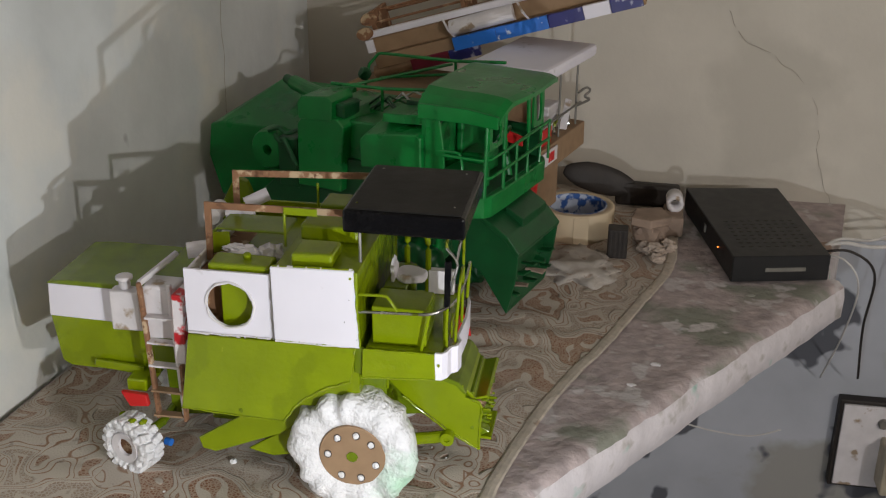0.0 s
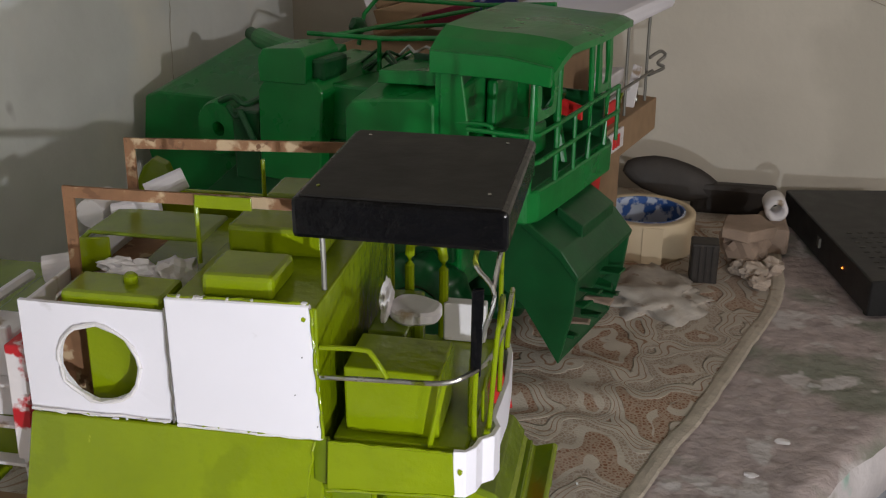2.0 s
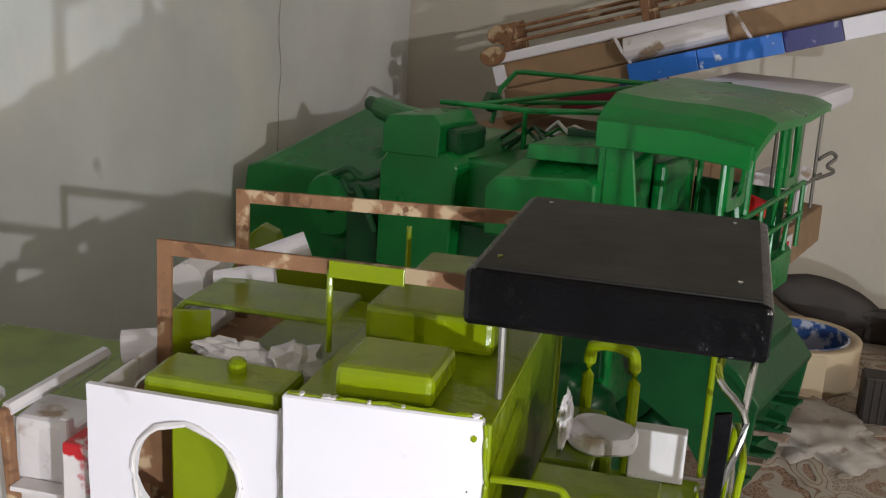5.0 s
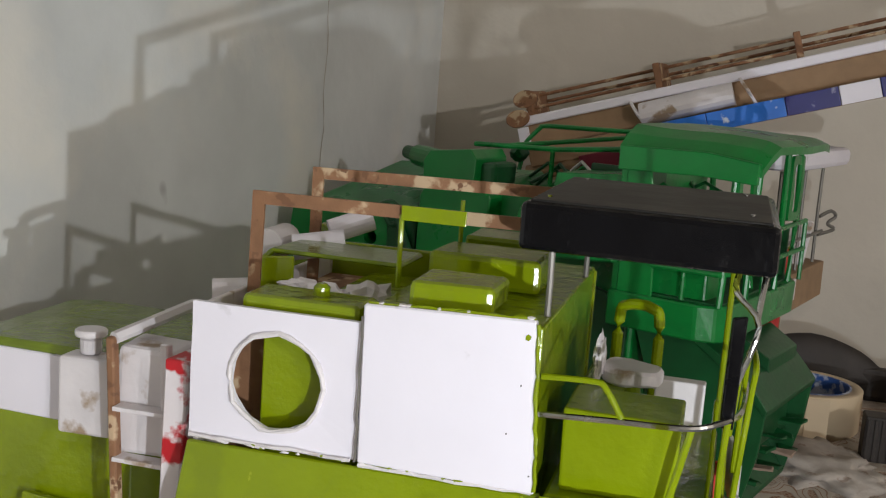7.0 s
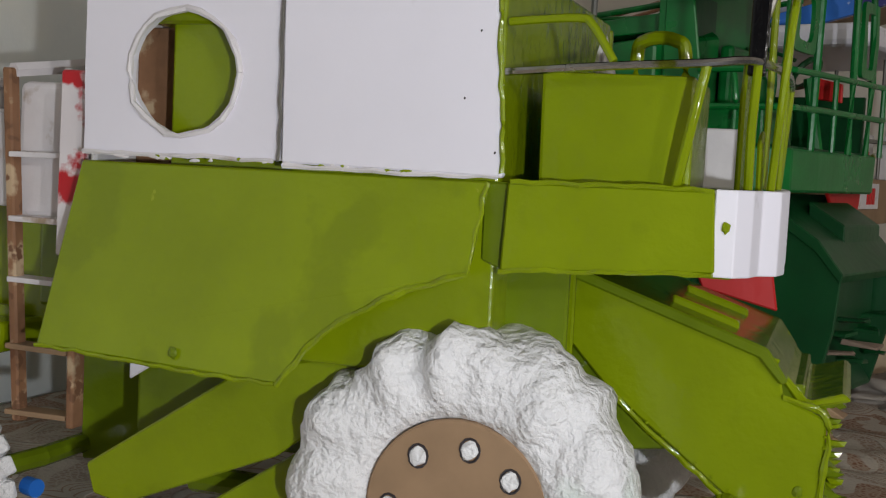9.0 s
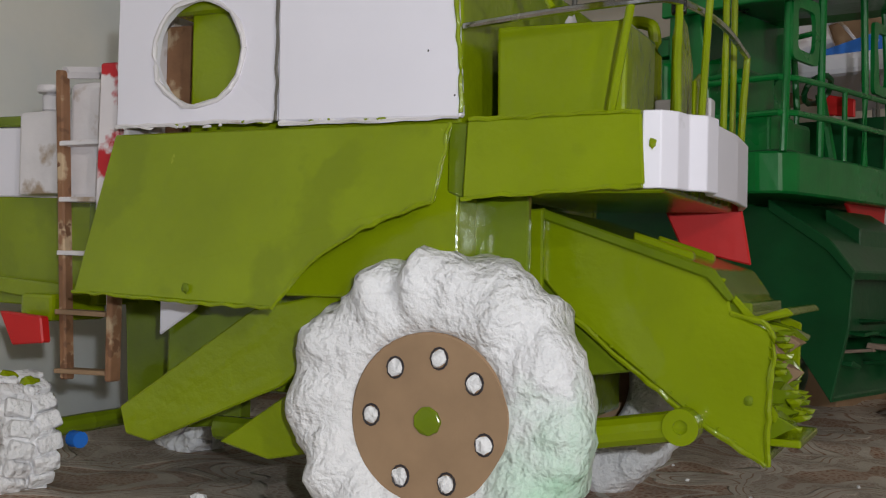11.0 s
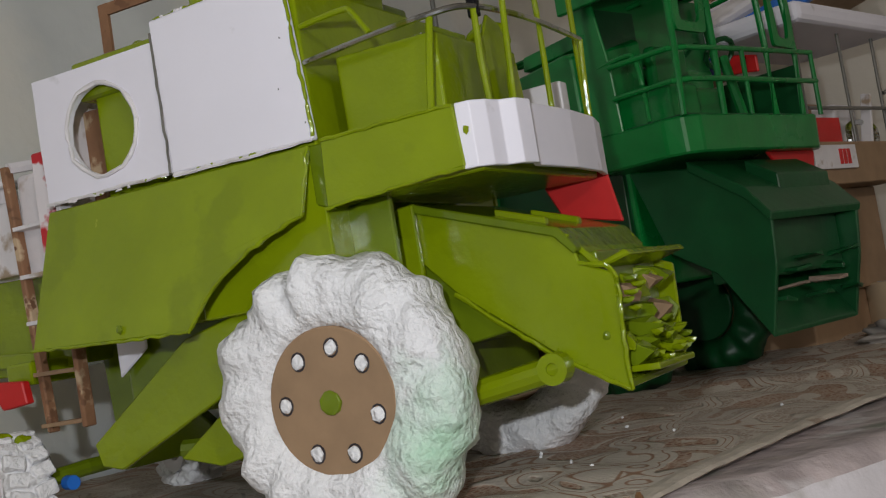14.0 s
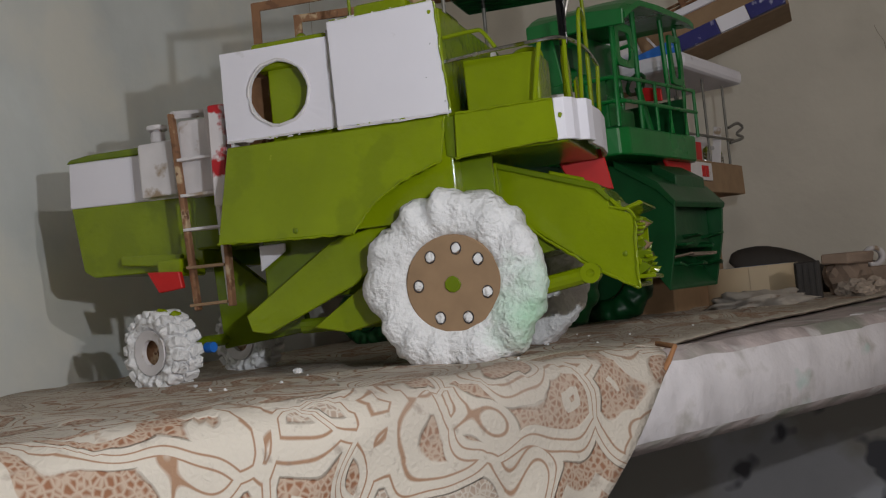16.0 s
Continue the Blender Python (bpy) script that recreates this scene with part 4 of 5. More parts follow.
# cab floor with a deep rounded front apron
apron = [(-0.095, 0.0), (-0.020, -0.002), (-0.006, 0.003), (0.001, 0.016), (0.003, 0.060), (0.003, 0.185), (-0.004, 0.200), (-0.095, 0.202)]
part("cab_floor", warped(prism(apron, 0.178, 0.206, "z", 0.0015), 0.001), GREEN, gm, "deep rounded green cab apron")
part("cab_floor_plate", bx(-0.090, -0.004, 0.006, 0.196, 0.206, 0.208, 0.0005), GREEN_DARK, gm)
part("cab_back", warped(bx(-0.094, -0.088, 0.004, 0.188, 0.206, 0.330, 0.001), 0.0008), GREEN, gm)
part("back_window", bx(-0.0875, -0.0860, 0.030, 0.080, 0.262, 0.312, 0.0004), GREEN_DARK, gm)
part("cab_panel", warped(prism([(-0.088, 0.206), (-0.058, 0.206), (-0.060, 0.258), (-0.070, 0.318), (-0.088, 0.322)], 0.002, 0.005), 0.0008), GREEN, gm)
part("cab_side", bx(-0.088, -0.010, 0.192, 0.196, 0.206, 0.252, 0.001), GREEN_DARK, gm)
part("driver_seat", warped(bx(-0.074, -0.040, 0.075, 0.125, 0.208, 0.238, 0.004), 0.0015), GREEN, gm)
part("seat_back", warped(bx(-0.080, -0.070, 0.075, 0.125, 0.232, 0.280, 0.004), 0.0015), GREEN, gm)
part("console_box", warped(bx(-0.066, -0.018, 0.012, 0.050, 0.206, 0.234, 0.002), 0.001), GREEN, gm)
part("grab_loop", tube(smooth_line([(-0.078, 0.004, 0.258), (-0.045, 0.002, 0.261), (-0.037, 0.002, 0.256), (-0.034, 0.002, 0.236), (-0.034, 0.003, 0.208)], 6), 0.0020, 8), GREEN, gm)
part("steering_column", tube([(-0.012, 0.100, 0.206), (-0.022, 0.100, 0.258)], 0.004, 8), GREEN, gm)
part("steering_wheel", tube([(-0.024 + 0.007 * math.cos(k * 0.5236), 0.100 + 0.018 * math.sin(k * 0.5236), 0.262 + 0.010 * math.cos(k * 0.5236)) for k in range(13)], 0.0022, 6), GREEN_DARK, gm)
for x, y, top in ((-0.004, 0.004, 0.318), (0.000, 0.052, 0.328), (0.000, 0.128, 0.331), (-0.002, 0.176, 0.328), (-0.084, 0.190, 0.325)):
    part("pillar", warped(tube([(x, y, 0.206), (x + 0.001, y, 0.262), (x + 0.002, y * 0.94, top)], 0.0027, 8), 0.0012, 60), GREEN, gm)


def window_ring(y0, y1, z0, z1, w):
    """A card window frame with rounded inner corners, in the front plane."""
    bm = bmesh.new()
    n, cy, cz = 32, (y0 + y1) / 2, (z0 + z1) / 2
    rows2 = []
    for x in (-0.0015, 0.0015):
        for q in (0.0, w):
            ring = []
            for k in range(n):
                a = 2 * math.pi * k / n
                c, d = math.cos(a), math.sin(a)
                e = 0.35 if q else 0.22
                ring.append(bm.verts.new((x, cy + math.copysign(abs(c) ** e, c) * ((y1 - y0) / 2 - q), cz + math.copysign(abs(d) ** e, d) * ((z1 - z0) / 2 - q))))
            rows2.append(ring)
    for a, c in ((0, 1), (3, 2), (1, 3), (2, 0)):
        for k in range(n):
            j = (k + 1) % n
            bm.faces.new((rows2[a][k], rows2[a][j], rows2[c][j], rows2[c][k]))
    bmesh.ops.recalc_face_normals(bm, faces=bm.faces[:])
    return bm


for y0, y1, z0, z1 in ((0.004, 0.046, 0.268, 0.312), (0.142, 0.176, 0.262, 0.318)):
    part("window_frame", warped(window_ring(y0, y1, z0, z1, 0.0075), 0.0010, 60), GREEN, gm, "green card window frame")
for z in (0.232, 0.256):
    part("cab_rail", warped(tube([(-0.060, 0.000, z), (-0.006, 0.000, z), (0.001, 0.012, z), (0.002, 0.060, z + 0.001), (0.002, 0.200, z + 0.003)], 0.0022, 8), 0.001, 40), GREEN, gm)
for y in (0.088, 0.198):
    part("rail_post", tube([(0.002, y, 0.206), (0.002, y, 0.258)], 0.0020, 8), GREEN, gm)
part("red_card", warped(prism([(-0.030, 0.246), (-0.004, 0.242), (-0.004, 0.256), (-0.028, 0.262)], 0.120, 0.123), 0.001), RED, gm, "red paper scrap in the cab")
part("red_card", prism([(0.120, 0.178), (0.196, 0.178), (0.190, 0.152), (0.150, 0.150)], -0.012, -0.009, "x"), RED, gm, "red paper scrap under the cab")
# feeder below the cab, its shade put into the darker green
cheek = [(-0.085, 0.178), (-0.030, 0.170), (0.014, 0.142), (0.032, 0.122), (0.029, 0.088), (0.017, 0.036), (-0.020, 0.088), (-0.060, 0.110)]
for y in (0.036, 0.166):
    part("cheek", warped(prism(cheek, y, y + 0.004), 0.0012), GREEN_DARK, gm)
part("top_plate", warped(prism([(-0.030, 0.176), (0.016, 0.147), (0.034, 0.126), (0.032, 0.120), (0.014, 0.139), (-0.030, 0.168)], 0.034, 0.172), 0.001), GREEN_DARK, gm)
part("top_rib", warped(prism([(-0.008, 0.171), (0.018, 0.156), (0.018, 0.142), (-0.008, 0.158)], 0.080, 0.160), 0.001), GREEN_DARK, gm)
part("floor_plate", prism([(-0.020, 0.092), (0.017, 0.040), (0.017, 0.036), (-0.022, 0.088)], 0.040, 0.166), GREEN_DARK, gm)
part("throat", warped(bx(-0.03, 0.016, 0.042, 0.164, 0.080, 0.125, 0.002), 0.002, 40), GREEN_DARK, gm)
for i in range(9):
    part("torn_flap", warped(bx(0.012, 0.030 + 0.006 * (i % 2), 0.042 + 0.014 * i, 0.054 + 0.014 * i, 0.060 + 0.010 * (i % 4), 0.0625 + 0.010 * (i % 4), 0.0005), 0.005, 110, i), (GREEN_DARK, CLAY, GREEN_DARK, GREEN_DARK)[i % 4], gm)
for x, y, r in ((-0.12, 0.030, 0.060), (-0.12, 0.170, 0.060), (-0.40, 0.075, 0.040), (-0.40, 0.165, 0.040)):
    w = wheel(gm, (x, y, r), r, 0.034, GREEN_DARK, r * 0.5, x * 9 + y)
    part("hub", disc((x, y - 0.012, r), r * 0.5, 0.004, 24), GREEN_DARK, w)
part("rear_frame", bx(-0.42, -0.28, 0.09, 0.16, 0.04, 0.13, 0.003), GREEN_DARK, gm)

# ---- the unpainted model at the wall, and the long piece lying on it; origin under the near front corner of its roof ----
bmodel = thing("combine_harvester_model", "unpainted brown cardboard harvester model with a white roof", "model vehicle", "handmade harvester models")
bmodel.matrix_basis = pose(0.128, 0.600, 0, 0, 0, -17)
part("hull", warped(bx(-0.36, -0.09, 0.02, 0.20, 0.05, 0.246, 0.002), 0.001), CARD, bmodel)
part("deck", bx(-0.09, -0.05, 0.02, 0.20, 0.05, 0.150, 0.002), CARD, bmodel)
part("chassis", bx(-0.33, -0.06, 0.04, 0.18, 0.0035, 0.05, 0.002), CARD, bmodel)
part("platform", warped(prism([(-0.10, 0.004), (-0.020, 0.0), (-0.014, 0.010), (-0.014, 0.216), (-0.10, 0.220)], 0.150, 0.190, "z", 0.001), 0.0015), CARD, bmodel)
part("roof", warped(bx(-0.125, 0.000, 0.000, 0.212, 0.297, 0.3165, 0.006), 0.002, 40), WHITE, bmodel, "white foam roof")
for x, y in ((-0.020, 0.020), (-0.020, 0.110), (-0.022, 0.190), (-0.090, 0.195)):
    part("pillar", warped(tube([(x, y, 0.190), (x, y, 0.250), (x, y, 0.300)], 0.0018, 8), 0.001, 60), GREY, bmodel)
part("rail", tube(smooth_line([(-0.020, 0.192, 0.240), (-0.012, 0.206, 0.246), (-0.008, 0.214, 0.240), (-0.014, 0.206, 0.232), (-0.008, 0.212, 0.226), (-0.020, 0.192, 0.220)], 6), 0.002, 8), GREY, bmodel)
part("rail", tube([(-0.018, 0.020, 0.222), (-0.018, 0.200, 0.224)], 0.0018, 8), GREY, bmodel)
part("seat", warped(bx(-0.062, -0.040, 0.115, 0.165, 0.190, 0.232, 0.002), 0.002), WORN_WHITE, bmodel)
part("paper_lever", warped(prism([(-0.034, 0.190), (-0.022, 0.190), (-0.016, 0.238), (-0.026, 0.240)], 0.150, 0.154), 0.001), WORN_WHITE, bmodel, "printed white paper lever")
part("seat_loop", tube(smooth_line([(-0.030, 0.120, 0.190), (-0.030, 0.122, 0.208), (-0.030, 0.150, 0.212), (-0.030, 0.178, 0.206), (-0.030, 0.180, 0.190)], 6), 0.003, 8), STEEL, bmodel)
part("label_strip", bx(-0.0125, -0.0100, 0.000, 0.084, 0.164, 0.186, 0.0004), WORN_WHITE, bmodel, "white printed strip")
for i in range(3):
    part("label_mark", bx(-0.0102, -0.0088, 0.048 + 0.008 * i, 0.053 + 0.008 * i, 0.168, 0.182, 0.0003), RED, bmodel)
part("red_card", warped(bx(-0.024, -0.021, 0.030, 0.085, 0.188, 0.214, 0.0006), 0.001), RED, bmodel)

LP = pose(-0.160, 0.790, 0.284, 0, -16.5, -3) @ Matrix.Diagonal((1.27, 1.25, 0.92, 1))
longp = thing("harvester_header_model", "long brown cardboard header model with white tape and printed strips", "model part")


def lpart(name, bm, mat, label=""):
    bmesh.ops.transform(bm, matrix=LP, verts=bm.verts)
    return part(name, bm, mat, longp, label)


lpart("trough", warped(bx(0.0, 0.325, 0.0, 0.085, 0.0, 0.030, 0.003), 0.001), CARD, "brown cardboard trough")
lpart("tape_strip", warped(bx(-0.004, 0.330, -0.003, 0.010, 0.0290, 0.0405, 0.002), 0.0012, 60), WHITE, "white tape strip")
lpart("paper_sleeve", tube([(0.105, -0.002, 0.014), (0.185, -0.002, 0.016)], 0.014, 16), WORN_WHITE, "white paper sleeve")
for x in (0.098, 0.192):
    lpart("string", tube([(x, -0.006, 0.032), (x + 0.006, -0.016, 0.014), (x + 0.010, -0.008, -0.002)], 0.0016, 6), WORN_WHITE)
for x0, x1, mm in ((0.105, 0.160, BLUE), (0.160, 0.225, BLUE), (0.225, 0.268, NAVY), (0.268, 0.300, WHITE), (0.300, 0.338, NAVY)):
    lpart("printed_strip", bx(x0, x1 - 0.0005, -0.016, -0.008, -0.022, 0.000, 0.0006), mm, "printed blue and white strip")
for x0, x1, mm in ((0.045, 0.095, MAROON), (0.095, 0.135, NAVY)):
    lpart("printed_strip", bx(x0, x1 - 0.0005, -0.010, -0.002, -0.040, -0.020, 0.0006), mm, "printed maroon strip")
lpart("roll_end", tube([(-0.006, 0.004, -0.030), (0.11, 0.004, -0.026)], 0.011, 14), CARD)
lpart("backing", warped(bx(0.0, 0.34, -0.008, 0.085, -0.0225, 0.0, 0.001), 0.001), CARD)
for z, y in ((0.050, 0.02), (0.066, 0.05), (0.058, 0.075)):
    lpart("reel_bar", tube([(0.0, y, z), (0.335, y, z)], 0.0022, 8), CARD_WORN)
for x in (0.002, 0.12, 0.24, 0.33):
    lpart("reel_arm", bx(x, x + 0.006, 0.012, 0.080, 0.030, 0.072, 0.001), CARD_WORN)
for x, z in ((-0.004, 0.040), (0.006, 0.062)):
    lpart("reel_disc", disc((x, -0.004, z), 0.011, 0.004, 20), CARD_WORN)
lpart("end_tag", bx(-0.006, 0.004, -0.006, -0.003, 0.006, 0.028, 0.0005), WHITE)

# ---- loose things on the ledge ----
tape = thing("tape_roll", "roll of masking tape with a blue printed core lying flat", "tape roll")


def upright(bm, m):
    bmesh.ops.transform(bm, matrix=m, verts=bm.verts)
    return bm


TM = pose(0.1725, 0.797, 0.0285, 90, 0, 0) @ Matrix.Diagonal((1.08, 1, 1.08, 1))
shade(part("tape", upright(lathe([(0.0462, -0.024), (0.0565, -0.024), (0.0575, -0.023), (0.0575, 0.023), (0.0565, 0.024), (0.0462, 0.024)], (0, 0, 0), 64), TM), TAPE, tape))
part("core", upright(lathe([(0.0440, -0.0243), (0.0462, -0.0243), (0.0462, 0.0243), (0.0440, 0.0243)], (0, 0, 0), 64), TM), BLUE_PRINT, tape, "blue and white printed core")
part("core_rim", upright(lathe([(0.0440, -0.0255), (0.0530, -0.0252), (0.0530, -0.0243), (0.0440, -0.0243)], (0, 0, 0), 64), TM), BLUE_PRINT, tape)
part("loose_end", bx(0.172, 0.196, 0.7335, 0.7347, 0.006, 0.051, 0.0003), TAPE, tape)

LED = material("orange_indicator", (0.9, 0.25, 0.03), 0.4)
LED.node_tree.nodes["Principled BSDF"].inputs["Emission Color"].default_value = (1.0, 0.22, 0.03, 1)
LED.node_tree.nodes["Principled BSDF"].inputs["Emission Strength"].default_value = 2.0
rec = thing("set_top_box", "black plastic set-top box with ventilation slots standing on the ledge", "set-top box")
quad = [(0.413, 0.634), (0.557, 0.668), (0.511, 0.963), (0.354, 0.934)]
part("case", prism(quad, 0.004, 0.045, "z", 0.0015), PLASTIC, rec)
part("front_label", prism([(0.462, 0.6445), (0.522, 0.6587), (0.5215, 0.6600), (0.4615, 0.6460)], 0.020, 0.026, "z", 0), GREY, rec)
part("indicator", lump((0.3965, 0.716, 0.026), (0.0014, 0.0014, 0.0014), 0, 1, 2), LED, rec)
part("socket", bx(0.3795, 0.3835, 0.79, 0.81, 0.020, 0.032, 0.0005), GREY, rec)
U, V = Vector((0.144, 0.034)), Vector((-0.053, 0.297))
for i in range(9):
    for j in range(8):
        p = Vector((0.413, 0.634)) + U * (0.14 + 0.088 * i) + V * (0.12 + 0.05 * j)
        part("vent_slot", prism([(p.x, p.y), (p.x + 0.006, p.y + 0.0009), (p.x + 0.0052, p.y + 0.0039), (p.x - 0.0008, p.y + 0.003)], 0.0452, 0.0456, "z", 0), BLACK, rec)
for p in quad:
    c = Vector(p) * 0.9 + Vector((0.459, 0.80)) * 0.1
    part("foot", disc((c.x, c.y, 0.002), 0.006, 0.004, 12, "z"), RUBBER, rec)
part("plug", bx(0.538, 0.572, 0.745, 0.765, 0.012, 0.028, 0.002), CLAY, rec)

block = thing("battery_block", "small black ribbed battery block standing upright", "battery")
part("case", bx(0.227, 0.258, 0.690, 0.718, 0.0035, 0.052, 0.002), RUBBER, block)
for i in range(4):
    part("rib", bx(0.2295 + 0.007 * i, 0.2330 + 0.007 * i, 0.6885, 0.690, 0.006, 0.050, 0.0005), RUBBER, block)
DUSTY_SCRAP = material("dusty_scrap", (0.44, 0.36, 0.30), 0.85, grain=60, vary=0.2, bump=0.5)
motor = thing("clay_motor", "dusty brown clay-covered toy motor with a stub pipe", "toy motor")
part("body", lump((0.292, 0.760, 0.028), (0.028, 0.030, 0.026), 0.35), CLAY, motor)
part("cap", warped(prism([(0.260, 0.735), (0.292, 0.722), (0.326, 0.750), (0.308, 0.792), (0.268, 0.784)], 0.044, 0.058, "z", 0.002), 0.003, 60), CLAY, motor)
shade(part("pipe", lathe([(0.008, -0.02), (0.014, -0.02), (0.014, 0.02), (0.008, 0.02)], (0.332, 0.850, 0.050), 24), WORN_WHITE, motor))
part("pipe_mount", bx(0.315, 0.347, 0.800, 0.870, 0.0035, 0.037, 0.004), CLAY, motor)
for c, s in (((0.300, 0.715, 0.013), (0.015, 0.012, 0.011)), ((0.322, 0.735, 0.013), (0.013, 0.014, 0.011)), ((0.305, 0.690, 0.010), (0.012, 0.009, 0.0075)), ((0.284, 0.728, 0.012), (0.010, 0.008, 0.009))):
    part("crumb", lump(c, s, 0.5), DUSTY_SCRAP, motor)
sole = solo("shoe_sole", upright(lump((0, 0, 0), (0.066, 0.006, 0.026), 0.06), pose(0.206, 0.930, 0.052, -16, 14, 6)), RUBBER, "dark rubber shoe sole leaning on the wall", "shoe sole", smooth=True)
# dark bar added for the band of shade at the wall's foot
solo("shade_strip", warped(bx(0.235, 0.345, 0.930, 0.955, 0.0035, 0.046, 0.008), 0.004, 30), RUBBER, "dark strip standing in for shade along the wall", "rubber strip")

random.seed(7)
for i in range(13):
    x, y = random.uniform(-0.30, 0.12), random.uniform(-0.10, 0.02)
    if y < edge_at(x).y + 0.03:
        continue
    solo("foam_crumb", lump((x, y, 0.0065), [random.uniform(0.0008, 0.0018) for _ in range(3)], 0.5, 30, 1), FOAM, "tiny white foam crumb lying on the cloth", "crumb", "foam crumbs on the cloth")
solo("foam_crumb", lump((-0.154, 0.041, 0.007), (0.004, 0.004, 0.003), 0.5, 30, 2), FOAM, "white foam crumb lying on the cloth", "crumb", "foam crumbs on the cloth")

# cables
for pts, r, mt, lab in (
        ([(0.555, 0.755, 0.022), (0.590, 0.76, 0.030), (0.66, 0.80, 0.012), (0.76, 0.90, 0.002), (0.90, 1.015, -0.03)], 0.0032, CABLE_WHITE, "white cable running off the ledge to the wall"),
        ([(0.555, 0.748, 0.020), (0.585, 0.765, 0.034), (0.65, 0.82, 0.016), (0.75, 0.93, 0.010), (0.86, 1.018, -0.01)], 0.0026, CABLE_WHITE, "white cable running off the ledge to the wall"),
        ([(0.555, 0.745, 0.018), (0.60, 0.74, 0.024), (0.645, 0.76, -0.02), (0.665, 0.86, -0.16), (0.70, 0.98, -0.32)], 0.0022, RUBBER, "black cable hanging from the ledge"),
        ([(0.555, 0.75, 0.014), (0.59, 0.72, 0.016), (0.615, 0.72, -0.03), (0.63, 0.85, -0.18), (0.64, 1.01, -0.34)], 0.0016, CABLE_WHITE, "thin pale cable hanging from the ledge"),
        ([(0.40, 1.024, -0.475), (0.46, 1.024, -0.487), (0.53, 1.024, -0.490), (0.585, 1.024, -0.470)], 0.0018, CABLE_WHITE, "thin cable along the wall")):
    solo("cable", tube(smooth_line(pts), r, 8), mt, lab, "cable", smooth=True)

sw = thing("switchboard", "old wooden-edged white switchboard with a plugged-in adapter on the wall", "switchboard")
part("frame", bx(0.575, 0.790, 0.930, 0.9495, -0.470, -0.318, 0.002), RUBBER, sw, "dark wooden edge")
part("face", bx(0.581, 0.784, 0.925, 0.9305, -0.464, -0.324, 0.001), WORN_WHITE, sw)
part("switch", disc((0.640, 0.922, -0.350), 0.008, 0.008, 20), GREY, sw)
part("adapter", bx(0.640, 0.715, 0.880, 0.926, -0.450, -0.372, 0.004), material("yellowed_plastic", (0.42, 0.37, 0.28), 0.5, vary=0.2), sw, "yellowed plug adapter")
for x in (0.658, 0.676, 0.694):
    part("socket_hole", disc((x, 0.879, -0.392), 0.004, 0.004, 12), INK, sw)
part("plug", bx(0.655, 0.685, 0.872, 0.90, -0.475, -0.450, 0.003), CABLE_WHITE, sw)
part("red_wire", tube(smooth_line([(0.668, 0.888, -0.475), (0.664, 0.89, -0.51), (0.650, 0.90, -0.56), (0.640, 0.91, -0.66)]), 0.0028, 8), RED, sw)
sw.matrix_basis = pose(0.682 - 0.575 * 1.25, 1.026 - 0.9495 * 1.25, -0.379 + 0.318 * 1.25) @ Matrix.Diagonal((1.25, 1.25, 1.25, 1))

crack = smooth_line([(x, 1.0285, z) for x, z in [(0.388, 0.391), (0.402, 0.334), (0.435, 0.284), (0.482, 0.262), (0.546, 0.209), (0.578, 0.138), (0.583, 0.075), (0.625, -0.019)]], 10)
solo("wall_crack", warped(tube(crack, 0.00045, 5), 0.007, 40), CRACK, "fine irregular crack in the plaster", "crack", kind="structure")

for x, z in ((-0.0085, 0.2545), (-0.003, 0.190), (-0.015, 0.2085), (-0.010, 0.2320)):
    part("paint_nick", lump((x, -0.0024, z), (0.0013, 0.0004, 0.0015) if z > 0.25 else (0.0004, 0.0003, 0.0005), 0.5, 30, 1), LIME if z > 0.25 else INK, limec)
part("paint_nick", lump((0.0765, -0.0003, 0.169), (0.0014, 0.0006, 0.0019), 0.5, 30, 2), LIME, limec)
for x, z in ((-0.118, 0.1105), (0.104, 0.071), (0.006, 0.132)):
    part("pin_head", lump((x, -0.0205 if x < -0.1 else (0.0525 if x > 0.05 else 0.0485), z), (0.0018, 0.0010, 0.0022), 0.4, 30, 2), LIME_DARK, limec)
random.seed(11)
for k in range(34):
    u = random.random()
    part("glue_bead", lump((-0.172 + 0.17 * u, -0.0016, 0.1825 + random.uniform(-0.0008, 0.0008)), (random.uniform(0.0008, 0.0028), 0.0007, 0.0008), 0.5, 30, 1), WORN_WHITE if k % 3 else LIME, limec)
for k in range(16):
    u = random.random()
    part("glue_bead", lump((-0.085 + 0.08 * u, 0.0, 0.2612 + 0.002 * u), (random.uniform(0.001, 0.003), 0.0018, 0.0009), 0.5, 30, 1), LIME if k % 2 else WORN_WHITE, limec)
for k in range(22):
    y = 0.058 + 0.004 * k
    part("ragged_edge", lump((0.1135 + random.uniform(-0.002, 0.003), y, 0.098 - random.uniform(0, 0.045)), (0.004, 0.002, 0.002), 0.6, 30, 1), LIME if k % 3 else LIME_DARK, intake)
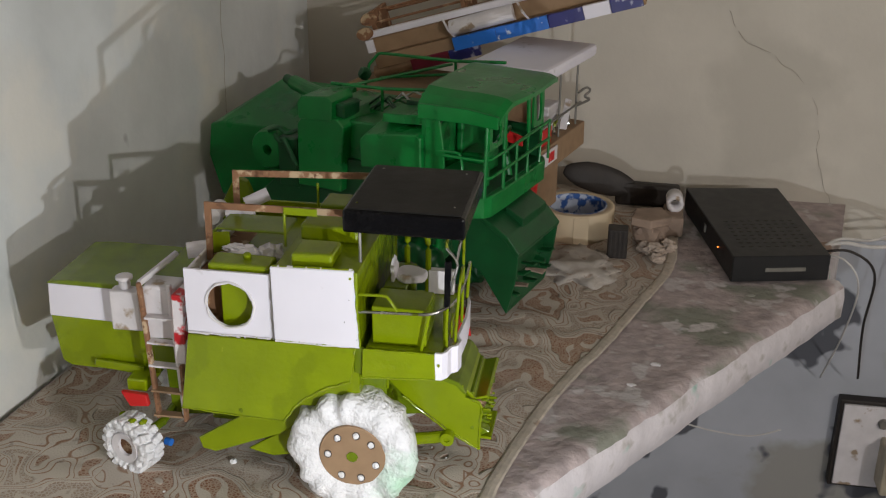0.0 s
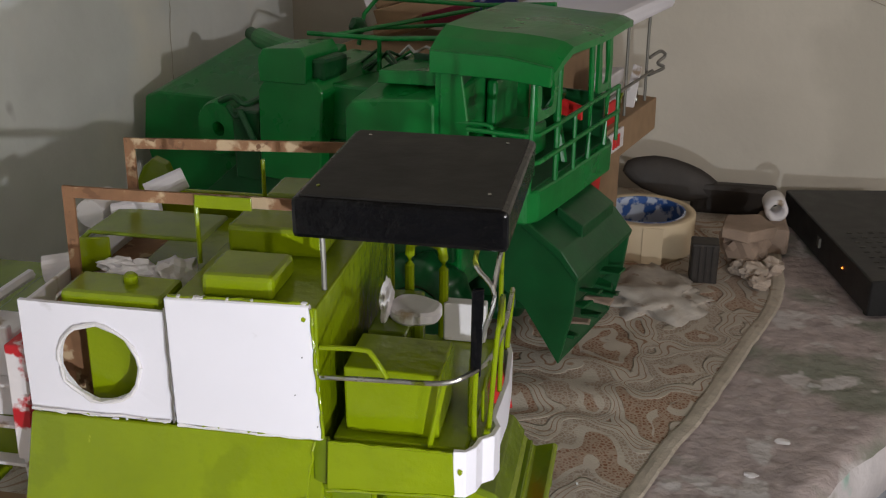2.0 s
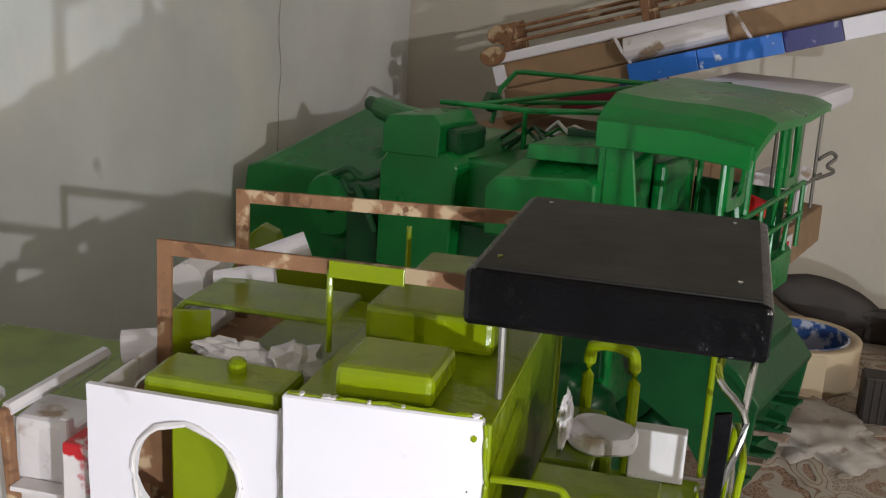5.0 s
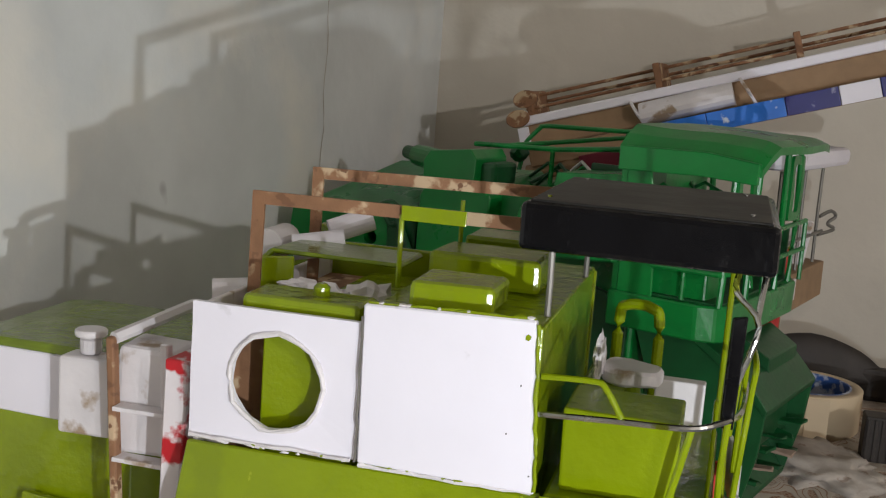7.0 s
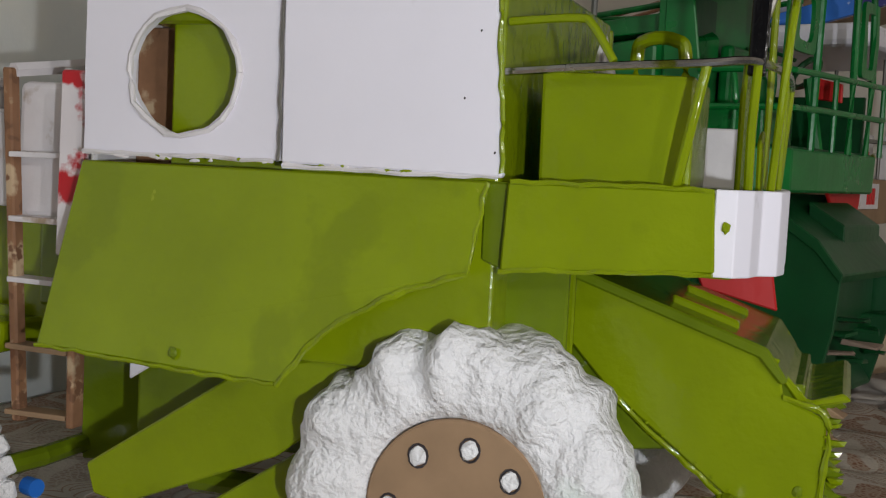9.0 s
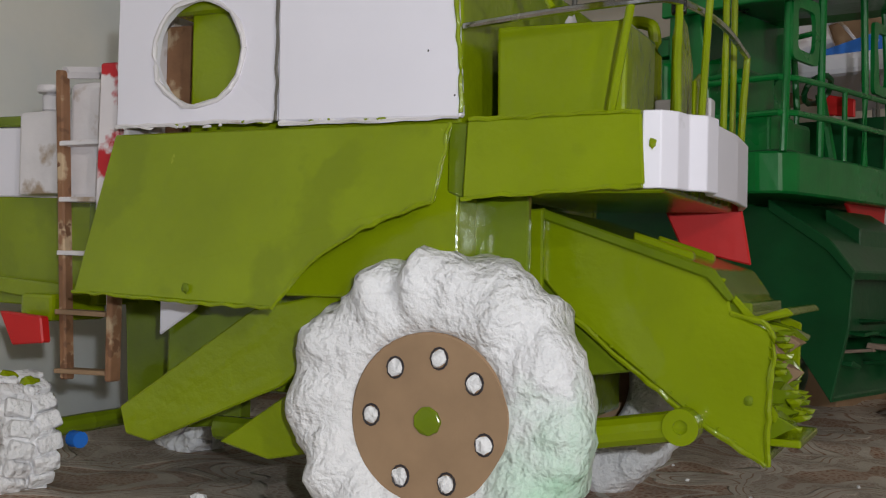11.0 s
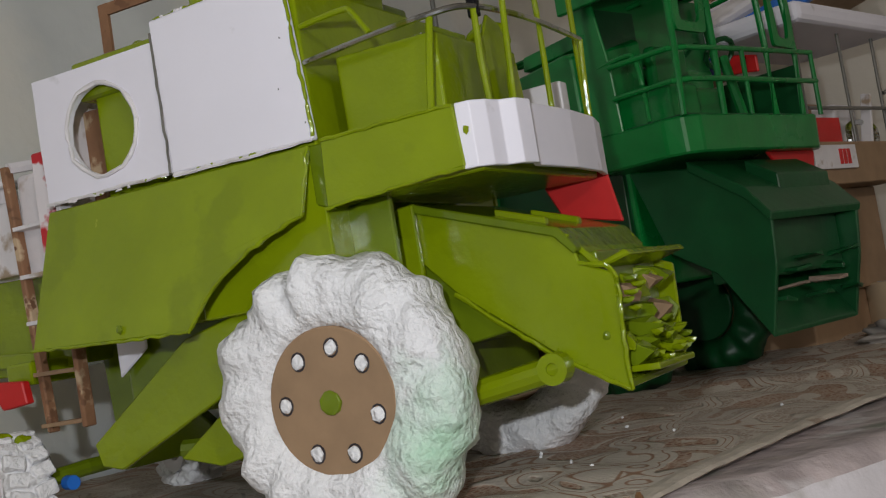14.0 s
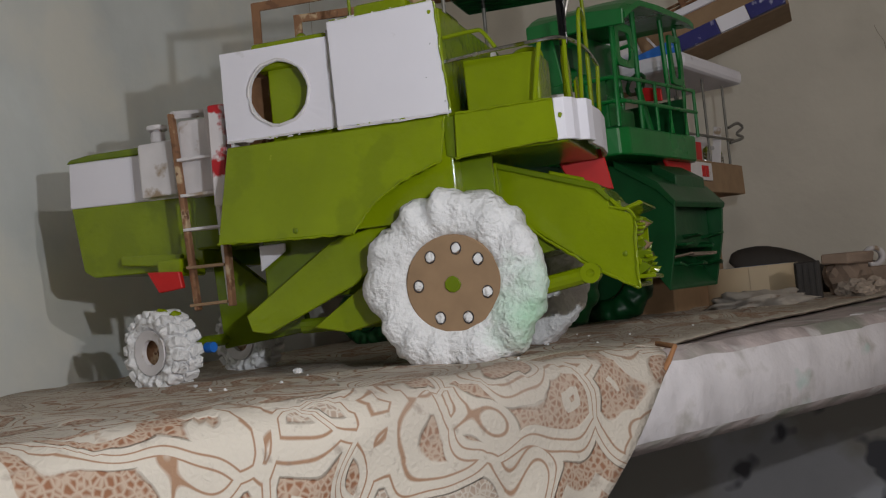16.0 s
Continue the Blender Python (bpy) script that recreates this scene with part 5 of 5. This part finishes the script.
for k in range(26):
    u = k / 25
    a, b2 = ((0.1125, 0.099), (0.1115, 0.0455)) if k % 2 else ((0.1115, 0.0455), (0.031, 0.101))
    part("rough_rim", lump((a[0] + (b2[0] - a[0]) * u, 0.0525, a[1] + (b2[1] - a[1]) * u), (0.0008, 0.0006, 0.0008), 0.5, 30, 1), LIME, intake)
left_dir = Vector((-0.117, -0.993, 0))
for s0, z0, z1 in ((0.34, 0.10, 0.52),):
    base = Vector((-0.339, 1.03, 0)) + left_dir * s0 + Vector((0.993, -0.117, 0)) * 0.0012
    line = [base + Vector((0, 0, z0 + (z1 - z0) * i / 24)) + left_dir * 0.006 * noise.noise(Vector((s0 * 9, i * 0.4, 0))) for i in range(25)]
    solo("wall_crack", tube(line, 0.00035, 5), CRACK, "fine upright crack in the plaster", "crack", kind="structure")
for i, (x, y, r) in enumerate(((0.46, 0.52, 0.012), (0.40, 0.45, 0.009), (0.30, 0.36, 0.007), (0.34, 0.47, 0.006), (0.27, 0.30, 0.006), (0.44, 0.60, 0.007))):
    solo("plaster_flake", lump((x, y, 0.0005), (r, r * 0.7, 0.0016), 0.5, 30, 2), CONCRETE if i % 2 else WORN_WHITE, "thin flake of pale plaster on the ledge", "plaster flake", "plaster flakes on the ledge")

shade(solo("folded_cloth", lump((0.185, 0.640, 0.007), (0.062, 0.065, 0.015), 0.55, 30, 4), material("grey_rag", (0.40, 0.36, 0.32), 0.9, grain=60, vary=0.15, bump=0.4, stain=(0.28, 0.22, 0.18), stain_scale=60, stain_level=0.62), "crumpled grey-beige rag lying flat on the cloth", "rag"))
random.seed(21)
for i in range(9):
    x, y = random.uniform(0.02, 0.16), random.uniform(0.05, 0.30)
    if x < 0.10 + 0.2 * y:
        solo("foam_crumb", lump((x, y, 0.0065), [random.uniform(0.0008, 0.0016) for _ in range(3)], 0.5, 30, 1), FOAM, "tiny white foam crumb lying on the cloth", "crumb", "foam crumbs on the cloth")
solo("foam_scrap", lump((-0.06, 0.10, 0.010), (0.024, 0.02, 0.007), 0.5, 30, 2), FOAM, "torn scrap of white foam under the model", "foam scrap")
